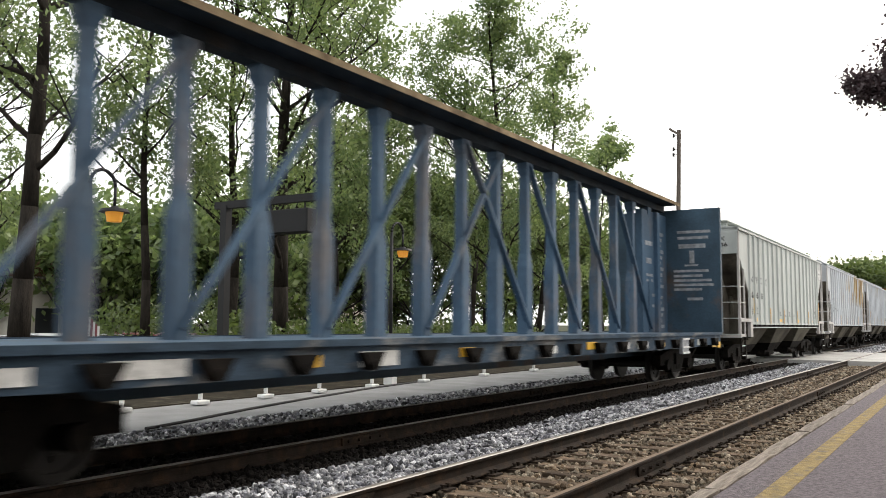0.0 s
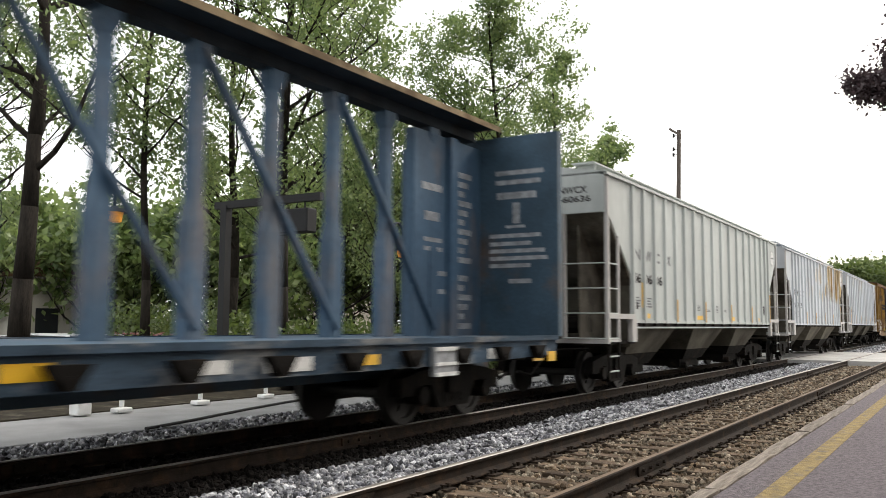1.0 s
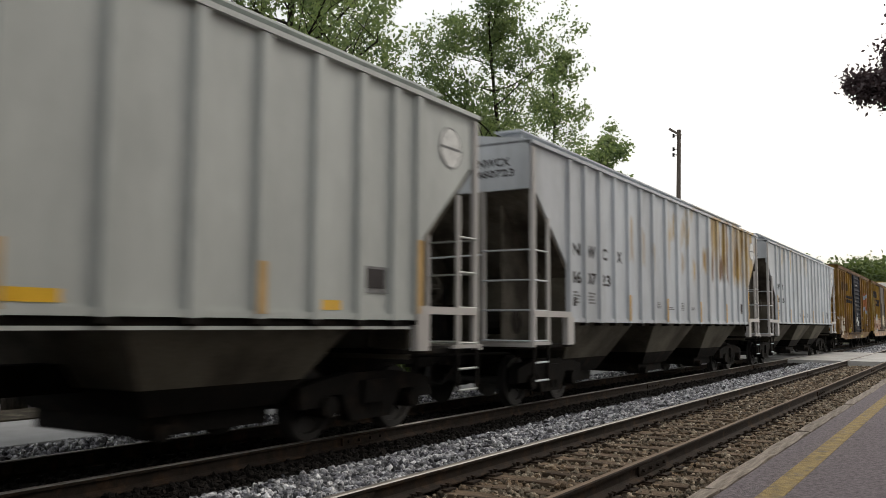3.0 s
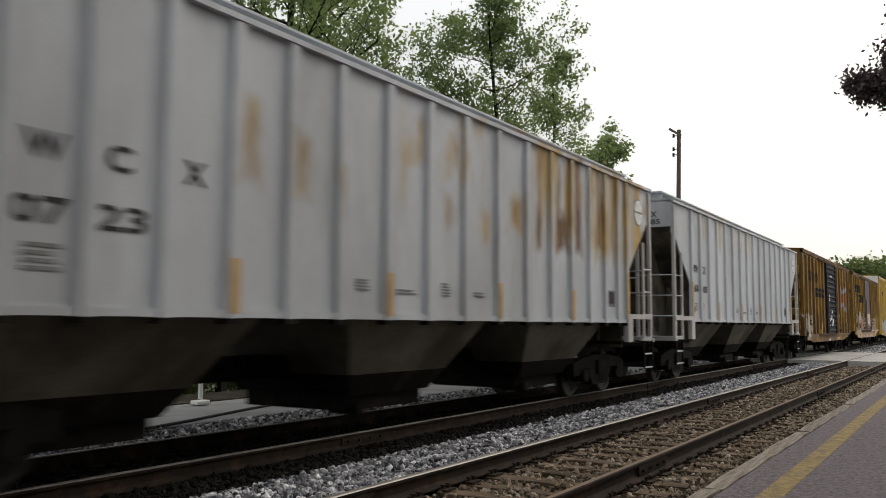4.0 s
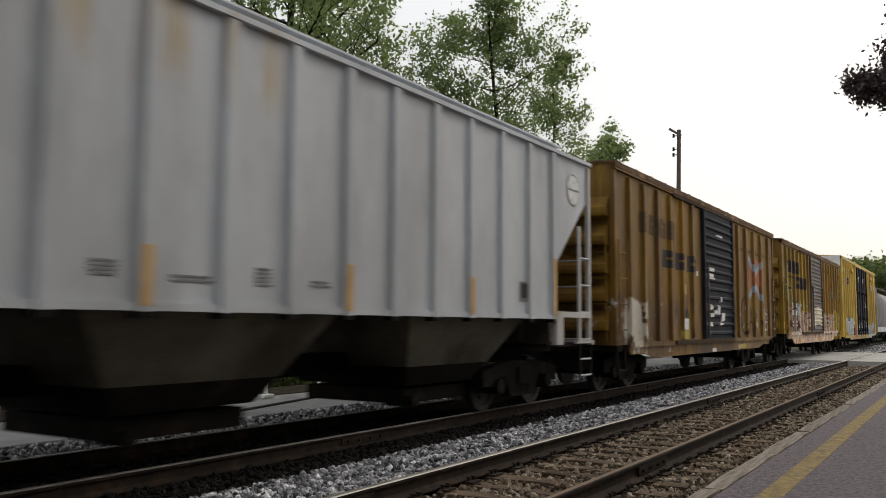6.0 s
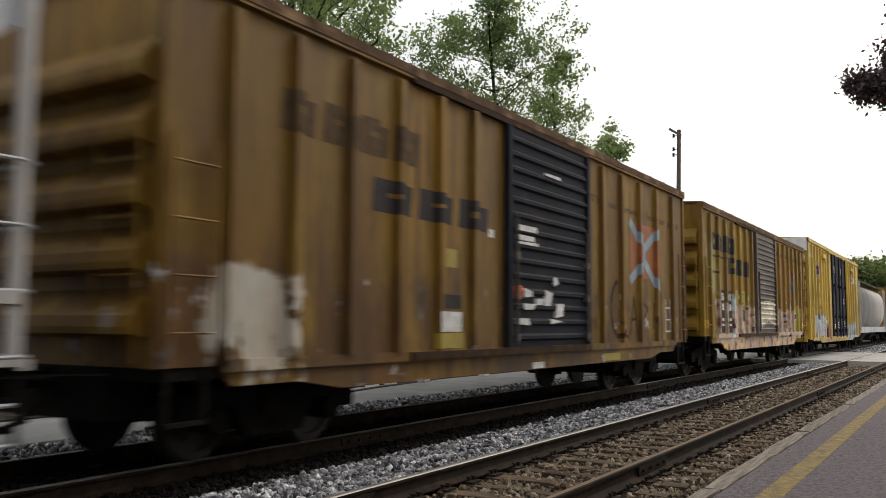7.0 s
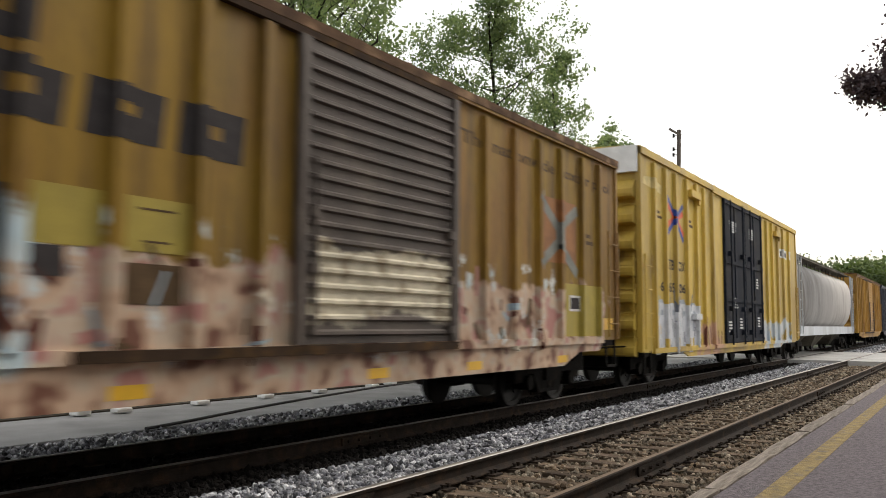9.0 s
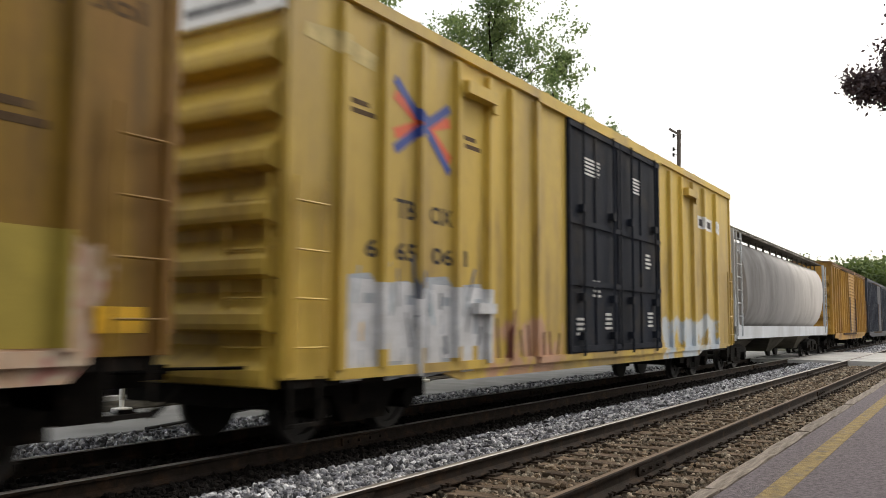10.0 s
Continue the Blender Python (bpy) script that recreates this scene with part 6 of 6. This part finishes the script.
# ---- behind the walkway ----
def lamp_post(y, label):
    t = thing("lamp_post", label, "lamp post", "arched lamp posts", pose(-11.5, y, 0))
    bm = bmesh.new()
    rod(bm, (0, 0, 0.2), (0, 0, 3.55), 0.045, 10, 0.035)
    pts = [Vector((0, 0.23 - 0.23 * math.cos(a), 3.55 + 0.24 * math.sin(a))) for a in [i * math.pi / 10 for i in range(11)]]
    for p, q in zip(pts, pts[1:]):
        rod(bm, p, q, 0.028, 8)
    rod(bm, pts[-1], (0, 0.46, 3.22), 0.024, 8)
    part("post", bm, M["black_iron"], t, smooth=True)
    bm = bmesh.new()
    rod(bm, (0, 0.46, 3.14), (0, 0.46, 3.19), 0.24, 20, 0.2)
    rod(bm, (0, 0.46, 3.19), (0, 0.46, 3.24), 0.1, 14, 0.05)
    part("shade", bm, M["black_iron"], t, "flat dark metal shade")
    bm = bmesh.new()
    rod(bm, (0, 0.46, 2.99), (0, 0.46, 3.14), 0.11, 18, 0.14)
    part("globe", bm, M["amber"], t, "amber glass globe")
    bm = bmesh.new()
    box(bm, -0.12, 0.12, -0.12, 0.12, 0.0, 0.2)
    part("footing", bm, M["white_paint"], t, "white painted concrete footing", bevel=0.02)
    return t


M["amber"] = mat("amber_glass", (0.75, 0.32, 0.04), 0.25, var=0.1, scale=4, bump=0.0)
M["amber"].node_tree.nodes["Principled BSDF"].inputs["Emission Color"].default_value = (1.0, 0.42, 0.06, 1)
M["amber"].node_tree.nodes["Principled BSDF"].inputs["Emission Strength"].default_value = 0.35
lamp_post(8.13, "black arched lamp post with an amber globe and white footing")
lamp_post(16.2, "black arched lamp post with an amber globe and white footing")

bm = bmesh.new()
box(bm, -0.1, 0.1, -0.14, 0.14, 0.0, 0.07)
boll = thing("bollard", "short white post on a white base plate beside the walkway", "bollard", "white posts along the walkway", pose(-11.35, 8.75, 0))
part("base_plate", bm, M["white_paint"], boll, bevel=0.015)
bm = bmesh.new()
rod(bm, (0, 0, 0.09), (0, 0, 0.78), 0.04, 12)
rod(bm, (0, 0, 0.78), (0, 0, 0.82), 0.055, 12, 0.03)
part("post", bm, M["white_paint"], boll)
for yy in (10.35, 11.95, 13.5, 15.3, 17.4, 20.4, 23.5):
    copy_thing(boll, pose(-11.35, yy, 0))

bm = bmesh.new()
prism(bm, [(-0.1, 0), (0.1, 0), (0.07, 0.14), (-0.07, 0.14)], "y", -0.9, 0.9)
stop = tagged(new("parking_stop", mesh_of("parking_stop", bm, M["concrete"], 0.01)), "low pale concrete wheel stop at the edge of the car park", "wheel stop", "wheel stops of the car park")
stop.matrix_world = pose(-15.9, 12.0, -0.325)
for yy in (14.8, 17.6, 20.4):
    copy_thing(stop, pose(-15.9, yy, -0.325))

# a thin dark cable lying across the walkway
bm = bmesh.new()
run = [Vector(p) for p in ((-9.35, 7.6, 0.0), (-9.6, 8.6, 0.0), (-10.1, 10.2, 0.0), (-10.6, 12.2, 0.0), (-11.2, 15.0, 0.0), (-11.7, 18.5, 0.0))]
for p, q in zip(run, run[1:]):
    rod(bm, p, q, 0.022, 6)
tagged(new("cable", mesh_of("cable", bm, M["black_iron"])), "thin black cable lying across the concrete walkway", "cable")

sg = thing("station_sign", "dark sign box hung from a beam on a post", "sign", "", pose(-14.0, 13.35, GROUND))
bm = bmesh.new()
box(bm, -0.09, 0.09, -0.09, 0.09, 0, 4.35)
part("post", bm, M["black_iron"], sg)
bm = bmesh.new()
box(bm, -0.3, 2.75, -0.07, 0.07, 4.27, 4.43)
part("beam", bm, M["black_iron"], sg)
bm = bmesh.new()
box(bm, 1.15, 2.5, -0.16, 0.16, 3.62, 4.12)
part("sign_box", bm, M["black_iron"], sg, "dark hanging sign box", bevel=0.02)
for x in (1.35, 2.3):
    bm = bmesh.new()
    rod(bm, (x, 0, 4.1), (x, 0, 4.3), 0.02, 6)
    part("hanger", bm, M["black_iron"], sg)


def shrub(x, y, w, h, seed, n=2600):
    r = np.random.default_rng(seed)
    t = thing("shrub", "dense trimmed green shrub behind the walkway", "shrub", "shrubs behind the walkway", pose(x, y, GROUND))
    u = r.normal(0, 1, (n, 3))
    u /= np.linalg.norm(u, axis=1)[:, None]
    rad = r.uniform(0.6, 1.05, (n, 1))
    pos = u * rad * np.array([w * 0.5, w * 0.6, h * 0.55]) + np.array([0, 0, h * 0.5])
    pos = pos[pos[:, 2] > 0.02]
    k = len(pos)
    nrm = r.normal(0, 1, (k, 3)) + u[:k] * 0.8
    nrm /= np.linalg.norm(nrm, axis=1)[:, None]
    a = np.cross(nrm, r.normal(0, 1, (k, 3)))
    a /= np.linalg.norm(a, axis=1)[:, None]
    b = np.cross(nrm, a)
    s = 0.075 * r.uniform(0.6, 1.3, (k, 1))
    quad = np.stack([pos - a * s, pos + b * s * 0.6, pos + a * s, pos - b * s * 0.6], 1).reshape(-1, 3)
    ob = new("foliage", raw_mesh("foliage", quad.tolist(), np.arange(4 * k).reshape(-1, 4).tolist(), M["leaf_dark"]))
    ob.parent = t
    bm = bmesh.new()
    for i in range(5):
        rod(bm, (0.1 * i - 0.2, 0, 0), (0.25 * (i - 2), 0.2 * (i % 3 - 1), h * 0.7), 0.02, 5, 0.008)
    part("stems", bm, M["bark"], t)
    return t


for i, (x, y, w, h) in enumerate([(-14.6, 14.6, 1.9, 1.9), (-14.4, 16.6, 2.2, 1.75), (-14.8, 18.9, 2.2, 1.8), (-14.6, 21.2, 2.2, 1.6), (-15.0, 23.6, 2.4, 1.8), (-14.8, 26.4, 2.4, 1.7), (-15.2, 29.4, 2.6, 1.9), (-14.4, 12.4, 1.6, 1.3), (-19.0, 15.0, 3.0, 2.2), (-21, 19, 3.4, 2.4)]):
    shrub(x, y, w, h, 200 + i)


def parked_car(x, y, paint, label, tilt=0):
    t = thing("parked_car", label, "car", "cars parked beyond the walkway", pose(x, y, GROUND, 0, 0, tilt))
    bm = bmesh.new()
    prism(bm, [(2.2, 0.3), (2.25, 0.55), (2.1, 0.82), (1.1, 0.95), (0.45, 1.42), (-1.2, 1.45), (-1.9, 1.0), (-2.2, 0.9), (-2.25, 0.3)], "y", -0.86, 0.86)
    part("body", bm, paint, t, bevel=0.05)
    bm = bmesh.new()
    prism(bm, [(1.02, 0.99), (0.44, 1.39), (-1.15, 1.41), (-1.75, 1.02)], "y", -0.865, 0.865)
    part("side_window", bm, M["glass_dark"], t)
    bm = bmesh.new()
    beam(bm, (1.1, 0, 0.99), (0.49, 0, 1.405), 1.5, 0.02, (0, 0, 1))
    part("windscreen", bm, M["glass_dark"], t)
    bm = bmesh.new()
    for k in range(4):
        box(bm, 2.2, 2.26, -0.45, 0.45, 0.48 + 0.075 * k, 0.515 + 0.075 * k)
    part("grille", bm, M["chrome"], t, "chrome grille bars")
    bm = bmesh.new()
    box(bm, 2.2, 2.32, -0.84, 0.84, 0.3, 0.44)
    part("bumper", bm, M["chrome"], t, bevel=0.02)
    for s in (-1, 1):
        bm = bmesh.new()
        box(bm, 2.1, 2.24, s * 0.66 - 0.16, s * 0.66 + 0.16, 0.55, 0.74)
        part("headlight", bm, M["white_paint"], t, bevel=0.03)
        for xx in (1.4, -1.35):
            bm = bmesh.new()
            rod(bm, (xx, s * 0.72, 0.32), (xx, s * 0.89, 0.32), 0.32, 20)
            wh = part("wheel", bm, M["black_iron"], t)
            bm = bmesh.new()
            rod(bm, (xx, s * 0.85, 0.32), (xx, s * 0.9, 0.32), 0.19, 16)
            part("rim", bm, M["chrome"], wh)
    return t


M["glass_dark"] = mat("dark_car_glass", (0.02, 0.022, 0.025), 0.08, var=0.05, bump=0.0)
M["chrome"] = mat("dull_chrome", (0.6, 0.6, 0.6), 0.25, metal=1.0, var=0.1, bump=0.0)
M["red_paint"] = mat("dark_red_car_paint", (0.20, 0.02, 0.02), 0.3, var=0.1, bump=0.0)
M["silver_paint"] = mat("silver_car_paint", (0.55, 0.55, 0.56), 0.3, metal=0.3, var=0.05, bump=0.0)
parked_car(-19.2, 13.6, M["silver_paint"], "silver car parked nose-in towards the walkway")
parked_car(-19.4, 16.4, M["red_paint"], "dark red car parked nose-in towards the walkway")
parked_car(-19.3, 10.7, M["silver_paint"], "pale silver car parked beside a tree")
parked_car(-19.5, 19.4, M["box_dark"], "dark blue car parked nose-in towards the walkway")

M["stucco"] = mat("pale_stucco", (0.55, 0.52, 0.45), 0.9, var=0.1, scale=1, bump=0.1)
for (az, d, w, dp, h, lab) in ((57.5, 42, 5.0, 6.0, 3.6, "small pale stucco building with a dark doorway"), (41.5, 60, 9.0, 6.0, 4.0, "low pale building seen between the trees")):
    x, y = polar(az, d)
    hb = thing("building", lab, "building", "", pose(x, y, GROUND))
    bm = bmesh.new()
    box(bm, -dp / 2, dp / 2, -w / 2, w / 2, 0, h)
    part("wall", bm, M["stucco"], hb)
    bm = bmesh.new()
    prism(bm, [(-w / 2 - 0.3, h), (w / 2 + 0.3, h), (0, h + 1.4)], "x", -dp / 2 - 0.3, dp / 2 + 0.3)
    part("roof", bm, M["roof_rust"], hb)
    for k in (-0.28, 0.22):
        bm = bmesh.new()
        box(bm, dp / 2 - 0.05, dp / 2 + 0.04, w * k - 0.5, w * k + 0.5, 0.9, 2.3)
        part("window", bm, M["glass_dark"], hb)

fl = thing("flag", "small red and white striped flag on a thin pole", "flag", "", pose(-16.6, 11.75, GROUND))
bm = bmesh.new()
rod(bm, (0, 0, 0), (0, 0, 1.95), 0.02, 6)
part("pole", bm, M["white_paint"], fl)
for k in range(6):
    bm = bmesh.new()
    box(bm, -0.01, 0.01, 0.02 + 0.06 * k, 0.08 + 0.06 * k, 1.35, 1.9 - 0.05 * k)
    part("stripe", bm, M["white_paint"] if k % 2 else M["red_paint"], fl)

# ---- utility pole ----
x, y = polar(16.5, 45.0)
up = thing("utility_pole", "weathered wooden utility pole with a short crossarm", "pole", "", pose(x, y, GROUND, 0, 1.5, 0))
bm = bmesh.new()
rod(bm, (0, 0, 0), (0, 0, 11.85), 0.15, 12, 0.1)
part("shaft", bm, M["pole_wood"], up)
bm = bmesh.new()
beam(bm, (-0.45, -0.25, 11.9), (0.1, 0.05, 11.55), 0.1, 0.1)
part("crossarm", bm, M["pole_wood"], up)
for k, zz in enumerate((10.75, 10.45, 11.45)):
    bm = bmesh.new()
    rod(bm, (-0.25, -0.1, zz), (-0.25, -0.1, zz + 0.18), 0.06, 8)
    rod(bm, (0, 0, zz + 0.09), (-0.25, -0.1, zz + 0.09), 0.025, 6)
    part("insulator", bm, M["black_iron"], up)


# ---- motion ----
def motions():
    times = [i * 0.5 for i in range(21)]
    for c, y0 in CARS:
        walk(c, [(t, pose(XF, y0 - SPEED * t, 0)) for t in times])
    turn = math.degrees(SPEED / WR)
    for w, y in WHEELS:
        walk(w, [(i / FPS, pose(0, y, WR, turn * i / FPS)) for i in range(301)])


motions()
